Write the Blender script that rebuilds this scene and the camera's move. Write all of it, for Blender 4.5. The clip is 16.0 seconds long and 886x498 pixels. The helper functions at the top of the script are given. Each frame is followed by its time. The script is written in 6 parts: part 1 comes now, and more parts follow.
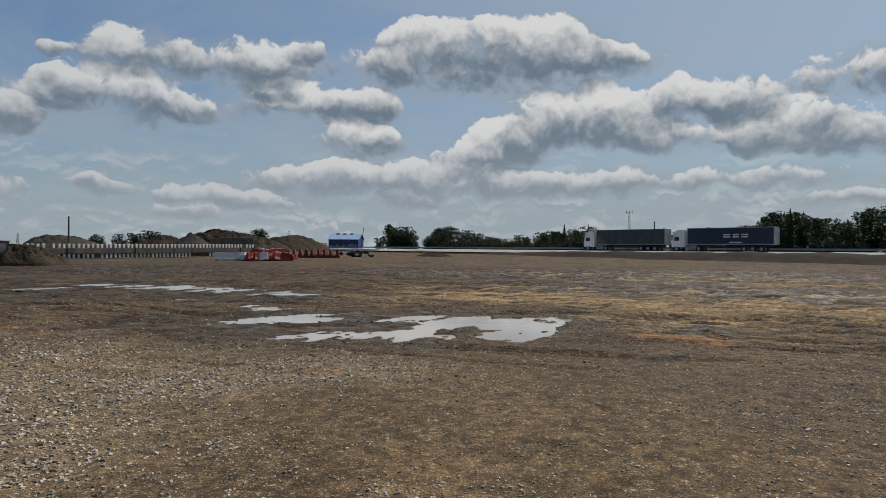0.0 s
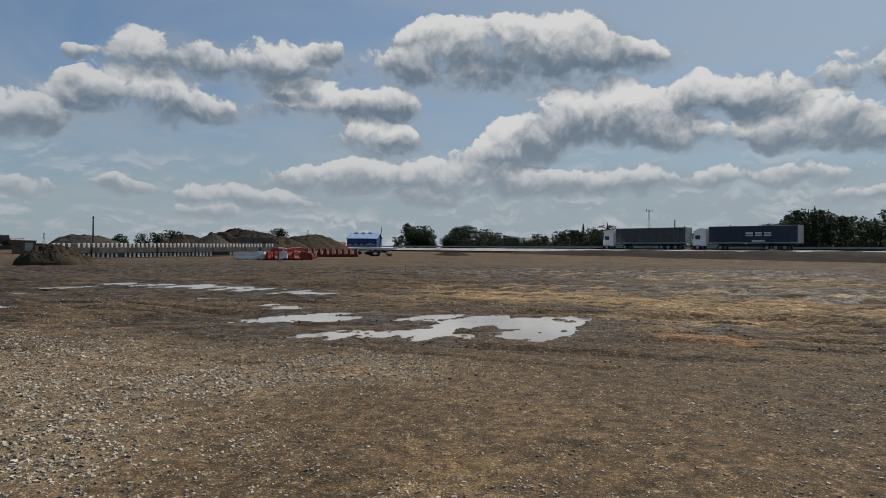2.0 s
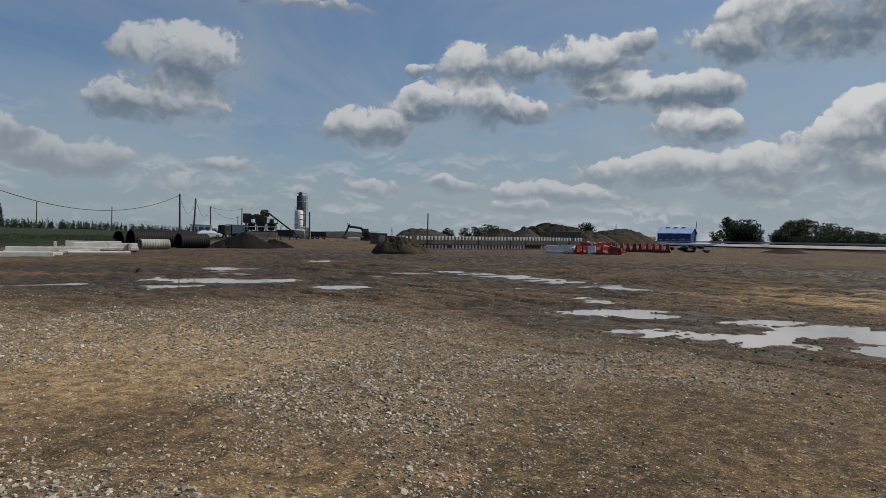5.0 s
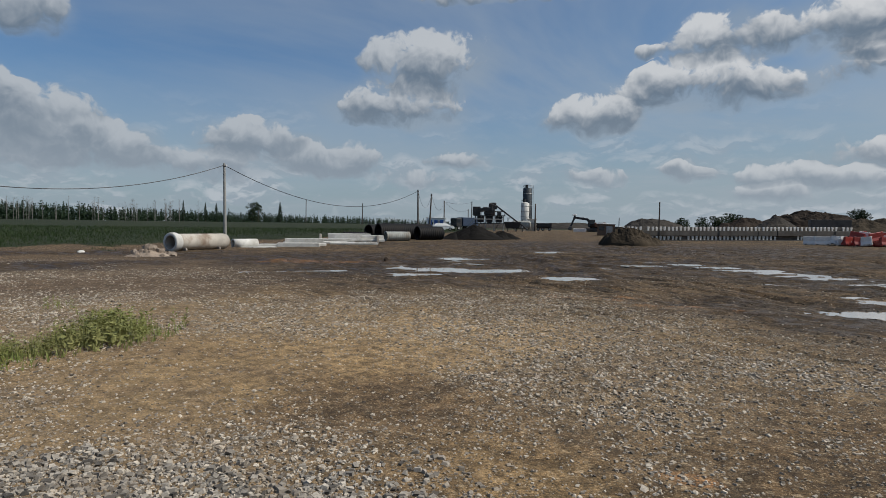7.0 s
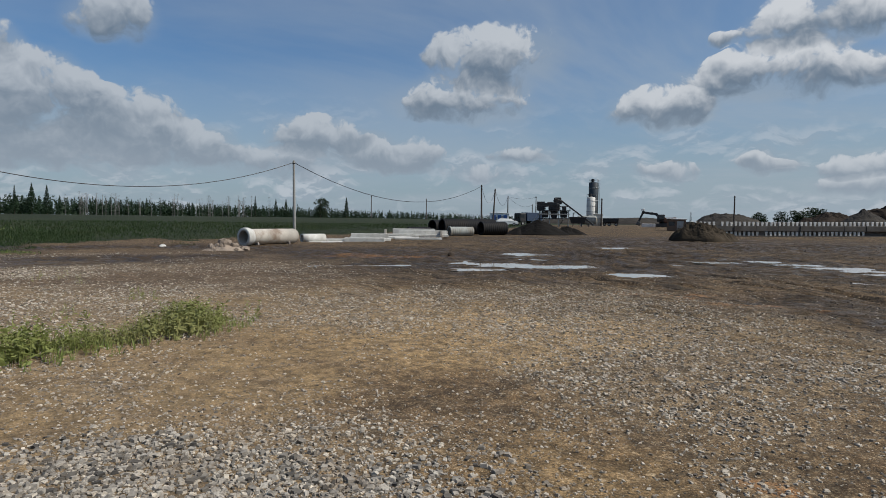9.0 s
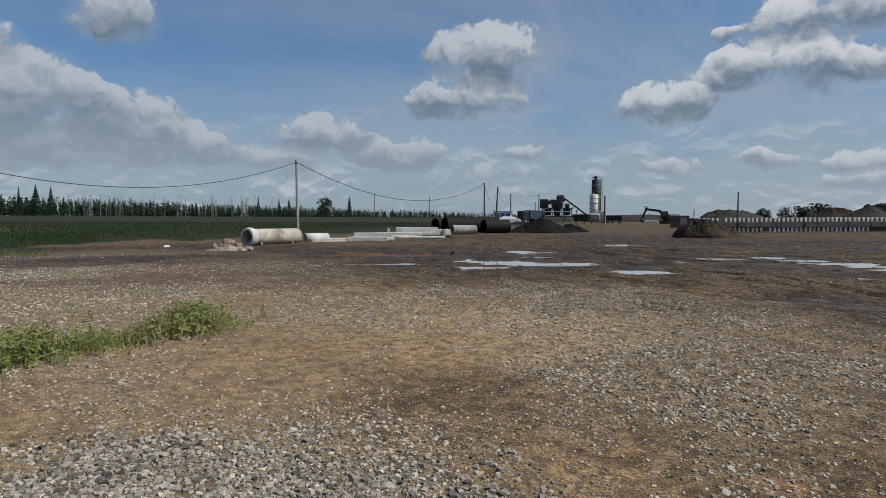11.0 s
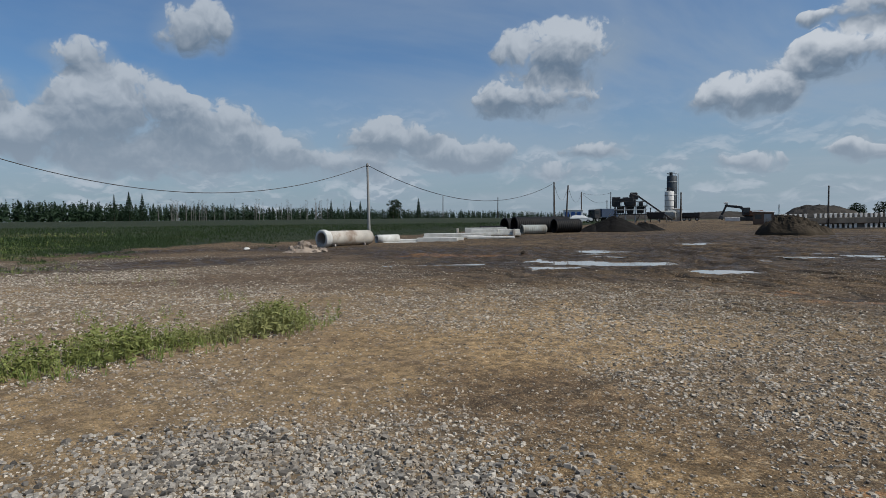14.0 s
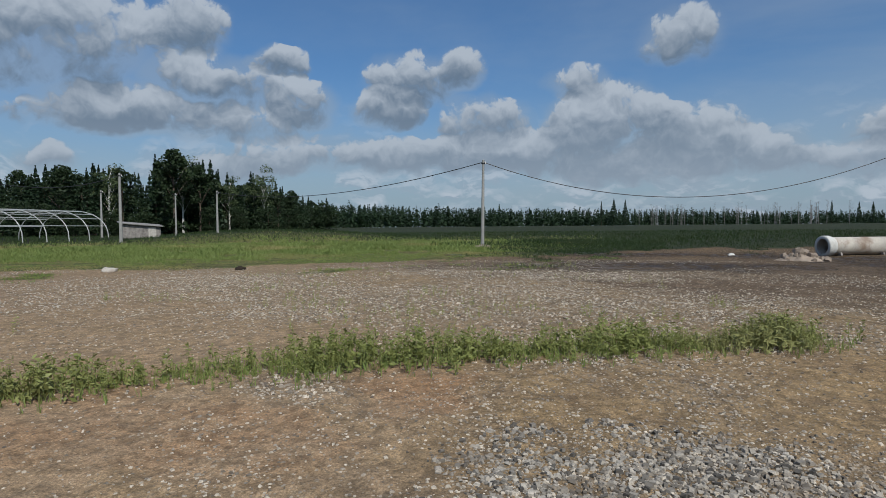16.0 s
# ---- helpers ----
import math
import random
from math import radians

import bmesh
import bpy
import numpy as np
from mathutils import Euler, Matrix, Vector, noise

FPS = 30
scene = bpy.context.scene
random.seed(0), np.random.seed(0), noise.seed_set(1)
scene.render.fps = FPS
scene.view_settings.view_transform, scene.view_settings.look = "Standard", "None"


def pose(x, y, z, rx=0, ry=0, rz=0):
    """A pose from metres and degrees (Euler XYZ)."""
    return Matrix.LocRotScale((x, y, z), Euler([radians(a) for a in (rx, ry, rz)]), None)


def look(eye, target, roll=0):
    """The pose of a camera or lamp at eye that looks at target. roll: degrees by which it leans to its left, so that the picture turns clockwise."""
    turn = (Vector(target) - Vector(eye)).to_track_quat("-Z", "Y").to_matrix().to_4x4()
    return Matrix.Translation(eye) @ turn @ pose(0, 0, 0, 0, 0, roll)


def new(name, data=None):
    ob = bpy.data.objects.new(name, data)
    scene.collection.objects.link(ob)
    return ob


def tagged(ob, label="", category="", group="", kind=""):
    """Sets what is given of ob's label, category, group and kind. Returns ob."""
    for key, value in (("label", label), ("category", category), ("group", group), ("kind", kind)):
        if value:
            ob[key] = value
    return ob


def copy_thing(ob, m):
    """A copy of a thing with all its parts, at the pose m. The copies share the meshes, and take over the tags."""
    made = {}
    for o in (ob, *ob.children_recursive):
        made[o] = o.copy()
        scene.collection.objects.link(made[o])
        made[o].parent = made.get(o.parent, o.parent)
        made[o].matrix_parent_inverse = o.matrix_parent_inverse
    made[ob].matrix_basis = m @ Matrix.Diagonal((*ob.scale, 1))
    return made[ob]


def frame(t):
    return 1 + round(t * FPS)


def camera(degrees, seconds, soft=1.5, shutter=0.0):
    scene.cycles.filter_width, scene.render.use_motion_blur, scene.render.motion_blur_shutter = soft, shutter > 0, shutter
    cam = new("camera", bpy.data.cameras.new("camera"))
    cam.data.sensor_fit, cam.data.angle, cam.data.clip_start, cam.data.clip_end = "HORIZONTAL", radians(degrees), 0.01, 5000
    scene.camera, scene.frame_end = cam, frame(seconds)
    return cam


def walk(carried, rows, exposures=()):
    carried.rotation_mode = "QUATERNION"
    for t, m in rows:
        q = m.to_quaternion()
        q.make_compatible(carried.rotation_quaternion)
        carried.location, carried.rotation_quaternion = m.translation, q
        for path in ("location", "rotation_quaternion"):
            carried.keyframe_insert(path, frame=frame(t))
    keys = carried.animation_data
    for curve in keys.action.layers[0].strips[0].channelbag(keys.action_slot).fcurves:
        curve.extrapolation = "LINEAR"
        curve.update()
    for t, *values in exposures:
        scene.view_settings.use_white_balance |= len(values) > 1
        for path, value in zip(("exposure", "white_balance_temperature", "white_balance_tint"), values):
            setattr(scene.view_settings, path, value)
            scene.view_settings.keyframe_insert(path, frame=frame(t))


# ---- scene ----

# ---- camera ----
cam = camera(72.8, 16.0, soft=0.3)
EYE = 1.8
PATH = [  # seconds, x, y, yaw, pitch, roll
    (0.0, 0.000, 0.000, 0.00, 0.04, -0.48),
    (0.5, -0.011, -0.008, 0.68, 0.05, -0.28),
    (1.0, -0.010, 0.007, 1.50, 0.11, -0.07),
    (1.5, -0.019, 0.010, 1.88, -0.04, -0.07),
    (2.0, -0.022, 0.007, 1.71, -0.07, -0.41),
    (2.5, -0.035, 0.006, 2.68, -0.54, -0.13),
    (3.0, -0.067, 0.013, 5.97, -0.31, -0.52),
    (3.5, -0.097, -0.038, 11.06, -0.42, -0.81),
    (4.0, -0.131, -0.076, 16.58, -0.30, -0.74),
    (4.5, -0.159, -0.086, 23.13, -0.66, -1.21),
    (5.0, -0.186, -0.115, 30.37, -1.00, -1.14),
    (5.2, -0.194, -0.140, 33.85, -1.26, -0.89),
    (7.3, -0.204, -0.237, 53.65, -2.39, -0.97),
    (7.5, -0.222, -0.232, 55.10, -2.57, -1.17),
    (8.0, -0.231, -0.255, 57.43, -2.53, -1.20),
    (8.5, -0.231, -0.249, 57.73, -2.53, -0.84),
    (9.0, -0.231, -0.247, 57.61, -2.68, -0.65),
    (9.5, -0.232, -0.249, 57.84, -2.77, -0.57),
    (12.0, -0.228, -0.250, 58.05, -3.08, 0.28),
    (12.5, -0.231, -0.248, 58.64, -3.44, 0.59),
    (13.0, -0.220, -0.253, 58.92, -3.21, 1.08),
    (13.5, -0.225, -0.266, 60.23, -3.51, 0.73),
    (14.0, -0.242, -0.303, 64.41, -2.77, 0.59),
    (14.5, -0.252, -0.363, 70.85, -2.45, 0.88),
    (15.0, -0.355, -0.444, 79.66, -2.42, 1.61),
    (15.5, -0.362, -0.531, 93.10, -2.34, 1.24),
    (16.0, -0.319, -0.613, 107.72, -1.94, 0.45),
]
walk(cam, [(t, pose(x, y, EYE, 90 + pitch, roll, yaw)) for t, x, y, yaw, pitch, roll in PATH],
     exposures=[(0.0, 0.02, 6530, 10), (2.5, 0.0, 6530, 10), (4.0, -0.11, 6520, 10), (4.5, -0.13, 6500, 10), (5.2, -0.05, 6480, 10), (7.5, 0.04, 6300, 10), (9.0, 0.09, 6230, 10), (12.5, 0.04, 6130, 10), (16.0, 0.04, 5950, 9)])

# ---- sun ----
SUN_AZ, SUN_EL = -48.0, 50.0   # degrees to the left of +y, and above the horizon


def heading(az, el=0.0):
    """The direction at az degrees to the left of +y and el degrees above the horizon."""
    a, e = radians(az), radians(el)
    return Vector((-math.sin(a) * math.cos(e), math.cos(a) * math.cos(e), math.sin(e)))


sun = new("sun", bpy.data.lights.new("sun", "SUN"))
sun.data.energy, sun.data.angle, sun.data.color = 4.0, radians(1.2), (1.0, 0.93, 0.82)
sun.matrix_world = look(heading(SUN_AZ, SUN_EL) * 100, (0, 0, 0))


# ---- sky with cumulus clouds ----
world = bpy.data.worlds.new("sky")
scene.world = world
world.use_nodes = True


class Nodes:
    """A short way to write node trees."""

    def __init__(self, tree):
        self.tree = tree
        tree.nodes.clear()

    def add(self, kind, **given):
        node = self.tree.nodes.new(kind)
        for key, value in given.items():
            setattr(node, key, value)
        return node

    def put(self, socket, value):
        if isinstance(value, bpy.types.NodeSocket):
            self.tree.links.new(value, socket)
        elif value is not None:
            socket.default_value = value

    def math(self, op, a, b=None, c=None, clamp=False):
        node = self.add("ShaderNodeMath", operation=op, use_clamp=clamp)
        for socket, value in zip(node.inputs, (a, b, c)):
            self.put(socket, value)
        return node.outputs[0]

    def vec(self, op, a, b=None, scale=None):
        node = self.add("ShaderNodeVectorMath", operation=op)
        self.put(node.inputs[0], a)
        self.put(node.inputs[1], b)
        if scale is not None:
            self.put(node.inputs["Scale"], scale)
        return node.outputs["Value" if op in ("DOT_PRODUCT", "LENGTH", "DISTANCE") else "Vector"]

    def mix(self, fac, a, b, blend="MIX"):
        node = self.add("ShaderNodeMix", data_type="RGBA", blend_type=blend)
        for index, value in ((0, fac), (6, a), (7, b)):
            if isinstance(value, tuple) and len(value) == 3:
                value = (*value, 1)
            self.put(node.inputs[index], value)
        return node.outputs[2]

    def ramp(self, x, lo, hi, a=0.0, b=1.0):
        node = self.add("ShaderNodeMapRange", interpolation_type="SMOOTHSTEP")
        for socket, value in zip(node.inputs, (x, lo, hi, a, b)):
            self.put(socket, value)
        return node.outputs[0]

    def noise(self, vector, scale, detail=4.0, rough=0.55, distort=0.0, color=False):
        node = self.add("ShaderNodeTexNoise")
        self.put(node.inputs["Vector"], vector)
        for key, value in (("Scale", scale), ("Detail", detail), ("Roughness", rough), ("Distortion", distort)):
            node.inputs[key].default_value = value
        return node.outputs["Color" if color else "Fac"]

    def cells(self, vector, scale, feature="F1", smooth=0.0, out="Distance"):
        node = self.add("ShaderNodeTexVoronoi", feature=feature)
        self.put(node.inputs["Vector"], vector)
        node.inputs["Scale"].default_value = scale
        if feature == "SMOOTH_F1":
            node.inputs["Smoothness"].default_value = smooth
        return node.outputs[out]


n = Nodes(world.node_tree)
sky = n.add("ShaderNodeTexSky", sky_type="NISHITA")
sky.sun_disc = False
sky.sun_elevation, sky.sun_rotation = radians(SUN_EL), radians(-SUN_AZ)
sky.air_density, sky.dust_density, sky.ozone_density = 1.0, 1.5, 1.5
way = n.add("ShaderNodeTexCoord").outputs["Generated"]
way = n.vec("NORMALIZE", way)
billow = n.noise(way, 16.0, 3.0, 0.5, color=True)
bent = n.vec("ADD", way, n.vec("SCALE", n.vec("SUBTRACT", billow, (0.5, 0.5, 0.5)), scale=0.045))
amount, lean = 0.0, 0.0


def puffs(vector, scale, detail=3.0):
    """Heaped round lumps, each with smaller lumps on it; 1 on a crest."""
    node = n.add("ShaderNodeTexVoronoi", feature="F1", normalize=True)
    n.put(node.inputs["Vector"], vector)
    for key, value in (("Scale", scale), ("Detail", detail), ("Roughness", 0.5), ("Lacunarity", 2.3)):
        node.inputs[key].default_value = value
    return n.math("SUBTRACT", 1.0, node.outputs["Distance"])


def cloud(az, el, width, height, weight=1.0):
    """One heap of cloud, flat below and domed above: its middle, its half width and half height in degrees."""
    global amount, lean
    mid = heading(az, el)
    across = Vector((0, 0, 1)).cross(mid).normalized() / math.tan(radians(1.28 * width))
    up = mid.cross(across).normalized() / math.tan(radians(1.28 * height))
    u = n.vec("DOT_PRODUCT", bent, tuple(across))
    v = n.vec("DOT_PRODUCT", bent, tuple(up))
    domed = n.math("MAXIMUM", v, n.math("MULTIPLY", v, -1.35))
    square = n.math("MULTIPLY_ADD", u, u, n.math("MULTIPLY", domed, domed))
    here = n.math("MAXIMUM", n.math("SUBTRACT", weight, square), 0.0)
    lean = n.math("MULTIPLY_ADD", v, here, lean)
    amount = n.math("ADD", amount, here)


for row in ((-4.1, 16.8, 11.5, 3.9), (-7.8, 18.6, 6.9, 2.7), (0.2, 18.6, 5.4, 2.4), (-16.1, 16.9, 4.0, 1.5), (5.1, 16.3, 3.2, 2.1, 0.8)):
    cloud(*row)
for row in ((26.7, 15.8, 4.5, 2.4), (17.9, 16.1, 5.9, 2.3), (13.2, 17.4, 1.6, 1.6), (28.4, 12.0, 6.9, 2.6), (32.4, 12.4, 2.3, 1.7), (16.0, 14.1, 3.0, 1.3, 0.8), (35.7, 9.8, 2.3, 1.8), (32.9, 15.3, 1.7, 0.9, 0.6), (22.2, 11.9, 4.2, 1.7, 0.7)):
    cloud(*row)
for row in ((11.4, 12.8, 6.7, 1.8), (8.8, 9.9, 4.1, 2.0), (6.4, 13.2, 2.0, 1.5), (5.6, 9.7, 1.6, 1.9)):
    cloud(*row)
for row in ((-8.6, 11.1, 3.3, 3.3), (-5.7, 9.4, 3.7, 2.4), (-14.6, 11.4, 4.5, 3.2), (-20.9, 12.5, 3.3, 2.5), (-25.9, 12.5, 3.1, 2.4), (-30.9, 9.9, 5.6, 2.4), (-34.0, 13.7, 3.9, 2.1), (-37.5, 13.5, 2.4, 2.1), (-36.1, 8.5, 4.6, 1.7), (-23.7, 9.4, 5.4, 1.7, 0.8), (-19.0, 9.9, 2.9, 1.8)):
    cloud(*row)
for row in ((4.5, 6.2, 12.9, 1.9), (-2.5, 8.1, 3.9, 1.9), (-7.8, 5.7, 5.0, 1.6), (-15.6, 6.0, 4.3, 1.6), (11.4, 6.1, 4.9, 1.7), (29.6, 5.1, 2.3, 0.7), (22.2, 4.5, 3.7, 1.1), (16.0, 4.0, 4.5, 1.0), (3.4, 4.5, 3.2, 1.0), (-22.3, 6.1, 4.2, 1.2, 0.8), (-30.1, 6.1, 5.2, 1.2, 0.8), (-34.0, 4.1, 4.4, 1.0)):
    cloud(*row)
for row in ((52.5, 14.5, 6.2, 3.0), (55.7, 10.8, 6.6, 2.5), (62.7, 6.1, 4.2, 1.6), (50.2, 6.0, 2.9, 1.0), (38.1, 9.9, 4.3, 2.0), (37.6, 4.5, 2.7, 0.9), (29.2, 4.7, 2.4, 0.8), (46.3, 20.5, 9.0, 0.9, 0.7), (66.1, 7.3, 2.1, 1.1, 0.7)):
    cloud(*row)
for row in ((86.4, 16.0, 3.9, 2.9, 0.75), (91.9, 8.8, 5.2, 3.7), (85.1, 8.0, 4.2, 2.7), (89.6, 5.0, 7.0, 1.8), (80.7, 6.1, 4.6, 2.0), (69.5, 7.3, 4.1, 2.1), (62.1, 5.5, 4.3, 1.5), (73.6, 4.8, 7.0, 1.6), (22.9, 3.0, 2.9, 1.0), (54.0, 4.3, 4.8, 1.0, 0.8)):
    cloud(*row)
for row in ((141.0, 15.0, 8.5, 5.0), (129.9, 17.3, 3.0, 2.6), (127.8, 12.5, 5.1, 2.8), (120.6, 11.3, 3.2, 2.4), (135.2, 10.1, 5.9, 1.9), (130.8, 9.3, 11.4, 1.9)):
    cloud(*row)
for row in ((122.7, 14.9, 2.6, 1.5), (110.1, 13.4, 4.4, 2.7), (105.5, 14.5, 1.9, 1.9), (103.6, 9.7, 3.9, 2.5), (95.2, 13.0, 3.2, 1.9, 0.8), (92.1, 9.6, 5.5, 2.9), (96.2, 6.8, 12.9, 2.2), (112.2, 6.6, 16.1, 2.0), (141.2, 5.7, 2.3, 1.3), (127.6, 5.2, 5.7, 1.3), (112.8, 10.8, 3.2, 1.9)):
    cloud(*row)
middle = n.math("DIVIDE", lean, n.math("MAXIMUM", amount, 0.05))       # below 0 at a heap's foot, above 0 at its crown
UP = Vector((0, 0, 0.011)) + heading(SUN_AZ, 0) * 0.004
lump = puffs(bent, 15.0)
relief = n.math("SUBTRACT", lump, puffs(n.vec("ADD", bent, tuple(UP)), 15.0))
fine = n.noise(bent, 40.0, 6.0, 0.65)
broad = n.noise(bent, 10.0, 5.0, 0.6)
ragged = n.math("ADD", n.math("MULTIPLY", n.math("SUBTRACT", lump, 0.70), 3.2), n.math("MULTIPLY", n.math("SUBTRACT", broad, 0.5), 1.9))
ragged = n.math("ADD", ragged, n.math("MULTIPLY", n.math("SUBTRACT", fine, 0.5), 0.8))
body = n.math("ADD", n.math("MINIMUM", amount, 1.15), n.math("MULTIPLY", ragged, n.ramp(amount, 0.0, 0.35)))
edge = n.ramp(middle, -0.40, 0.30, 1.05, 0.34)                        # wispy below, crisp above
cover = n.ramp(n.math("DIVIDE", n.math("SUBTRACT", body, 0.30), edge), 0.0, 1.0)
# thin veil, and far rows of small cloud low over the horizon, all round
apart = n.add("ShaderNodeSeparateXYZ")
n.put(apart.inputs[0], way)
flat = n.math("ADD", n.math("MAXIMUM", apart.outputs[2], 0.0), 0.10)
deck = n.vec("SCALE", way, scale=n.math("DIVIDE", 1.0, flat))
veil = n.ramp(n.noise(deck, 0.42, 6.0, 0.6, 0.6), 0.36, 0.70, 0.0, 0.62)
squat = n.vec("MULTIPLY", bent, (1, 1, 2.6))
patch = n.noise(squat, 7.0, 4.0, 0.55)
small = puffs(squat, 15.0)
small_up = puffs(n.vec("ADD", squat, (0, 0, 0.022)), 15.0)
rows = n.ramp(n.math("MULTIPLY_ADD", small, 0.6, patch), 0.86, 1.12)
rows = n.math("MULTIPLY", rows, n.ramp(apart.outputs[2], 0.05, 0.22, 0.80, 0.0))
row_color = n.mix(n.ramp(n.math("SUBTRACT", small, small_up), -0.05, 0.06), (0.30, 0.35, 0.40), (0.47, 0.50, 0.53))
toward = n.vec("DOT_PRODUCT", way, tuple(heading(SUN_AZ, 0)))
haze = n.math("ADD", n.ramp(apart.outputs[2], 0.0, 0.26, 0.80, 0.04), n.ramp(toward, -0.35, 0.85, 0.0, 0.30), clamp=True)
shade = n.math("ADD", n.math("MULTIPLY_ADD", middle, 2.4, -0.24), n.math("MULTIPLY", relief, 4.2))
shade = n.math("ADD", shade, n.math("MULTIPLY", n.math("SUBTRACT", fine, 0.5), 0.5))
shade = n.math("SUBTRACT", shade, n.math("MULTIPLY", n.ramp(amount, 0.5, 1.6), 0.25))
lit = n.ramp(shade, -0.95, 1.15)
cloud_color = n.mix(lit, (0.135, 0.180, 0.235), n.mix(n.ramp(toward, -0.6, 0.75), (0.43, 0.46, 0.49), (0.66, 0.66, 0.655)))
cloud_color = n.mix(n.ramp(apart.outputs[2], 0.03, 0.22, 0.60, 0.0), cloud_color, (0.36, 0.405, 0.445))     # the far ones fade into the haze
blue = n.mix(1.0, sky.outputs[0], (0.049, 0.070, 0.087), "MULTIPLY")
color = n.mix(haze, blue, (0.300, 0.362, 0.402))
veil = n.math("MULTIPLY", veil, n.ramp(toward, -0.8, 0.1, 0.35, 1.0))
color = n.mix(veil, color, (0.34, 0.385, 0.425))
color = n.mix(rows, color, row_color)
color = n.mix(n.ramp(amount, 0.0, 0.8, 0.0, 0.50), color, (0.285, 0.335, 0.382))    # thin mist round the heaps
color = n.mix(n.math("MULTIPLY", cover, 0.95), color, cloud_color)
ground_glow = n.ramp(apart.outputs[2], -0.06, -0.01)
color = n.mix(ground_glow, (0.12, 0.10, 0.08), color)
shine = n.add("ShaderNodeBackground")
n.put(shine.inputs[0], color)
shine.inputs[1].default_value = 1.0
n.tree.links.new(shine.outputs[0], n.add("ShaderNodeOutputWorld").inputs[0])

# ---- materials ----
MATS = {}


def surface(name, color, rough=0.8, metal=0.0, vary=0.25, scale=3.0, fine=40.0, bump=0.15, dirt=None, spec=0.4):
    """A painted or mineral surface: two scales of variation, dirt streaks and fine relief."""
    if name in MATS:
        return MATS[name]
    mat = bpy.data.materials.new(name)
    mat.use_nodes = True
    n = Nodes(mat.node_tree)
    at = n.add("ShaderNodeTexCoord").outputs["Object"]
    wide, close = n.noise(at, scale, 4.0), n.noise(at, fine, 3.0)
    swing = n.math("MULTIPLY_ADD", wide, 0.65, n.math("MULTIPLY", close, 0.35))
    low = tuple(c * (1 - vary) for c in color)
    high = tuple(min(1.0, c * (1 + vary)) for c in color)
    tone = n.mix(n.ramp(swing, 0.3, 0.7), low, high)
    if dirt:
        tone = n.mix(n.ramp(n.noise(at, scale * 0.6, 6.0, 0.65), 0.5, 0.72), tone, dirt)
    shader = n.add("ShaderNodeBsdfPrincipled")
    n.put(shader.inputs["Base Color"], tone)
    n.put(shader.inputs["Roughness"], n.ramp(close, 0.2, 0.8, max(0.05, rough - 0.12), min(1.0, rough + 0.1)))
    shader.inputs["Metallic"].default_value = metal
    shader.inputs["Specular IOR Level"].default_value = spec
    if bump:
        node = n.add("ShaderNodeBump")
        node.inputs["Strength"].default_value = bump
        node.inputs["Distance"].default_value = 0.02
        n.put(node.inputs["Height"], close)
        n.tree.links.new(node.outputs[0], shader.inputs["Normal"])
    n.tree.links.new(shader.outputs[0], n.add("ShaderNodeOutputMaterial").inputs[0])
    MATS[name] = mat
    return mat


def foliage(name, low, high, dry=None):
    """Leaves: each leaf a little different, with some light passing through."""
    mat = bpy.data.materials.new(name)
    mat.use_nodes = True
    n = Nodes(mat.node_tree)
    each = n.add("ShaderNodeNewGeometry").outputs["Random Per Island"]
    at = n.add("ShaderNodeTexCoord").outputs["Object"]
    tone = n.mix(n.math("MULTIPLY_ADD", n.noise(at, 0.35, 3.0), 0.6, n.math("MULTIPLY", each, 0.4)), low, high)
    if dry:
        tone = n.mix(n.ramp(n.noise(at, 0.12, 3.0), 0.52, 0.7), tone, dry)
    shader = n.add("ShaderNodeBsdfPrincipled")
    n.put(shader.inputs["Base Color"], tone)
    shader.inputs["Roughness"].default_value = 0.6
    shader.inputs["Specular IOR Level"].default_value = 0.25
    thin = n.add("ShaderNodeBsdfTranslucent")
    n.put(thin.inputs[0], tone)
    both = n.add("ShaderNodeMixShader")
    both.inputs[0].default_value = 0.14
    n.tree.links.new(shader.outputs[0], both.inputs[1])
    n.tree.links.new(thin.outputs[0], both.inputs[2])
    n.tree.links.new(both.outputs[0], n.add("ShaderNodeOutputMaterial").inputs[0])
    return mat


def glass(name, color=(0.02, 0.025, 0.03)):
    return surface(name, color, rough=0.12, vary=0.1, bump=0, spec=0.6)


CONCRETE = surface("concrete", (0.40, 0.365, 0.315), 0.85, vary=0.22, scale=0.9, fine=25, dirt=(0.22, 0.16, 0.115))
CONCRETE_PALE = surface("pale_concrete", (0.52, 0.51, 0.475), 0.85, vary=0.15, scale=1.5, fine=25, dirt=(0.40, 0.38, 0.34))
CONCRETE_DARK = surface("weathered_concrete", (0.095, 0.086, 0.076), 0.9, vary=0.3, scale=1.0, fine=20, dirt=(0.06, 0.05, 0.042))
WHITE_END = surface("whitewashed_concrete", (0.66, 0.64, 0.60), 0.85, vary=0.2, scale=2.0, dirt=(0.38, 0.34, 0.30))
POLE_GREY = surface("pole_concrete", (0.27, 0.265, 0.25), 0.85, vary=0.2, scale=1.0)
POLE_WOOD = surface("tarred_wood", (0.07, 0.058, 0.048), 0.85, vary=0.3, scale=2.0)
CABLE = surface("cable_rubber", (0.03, 0.03, 0.033), 0.6, bump=0)
BLACK_PLASTIC = surface("black_plastic", (0.010, 0.010, 0.011), 0.75, vary=0.2, scale=1.0, dirt=(0.018, 0.016, 0.014), spec=0.2)
GREY_PLASTIC = surface("dusty_pipe", (0.26, 0.27, 0.25), 0.7, vary=0.2, scale=1.0, dirt=(0.18, 0.16, 0.13))
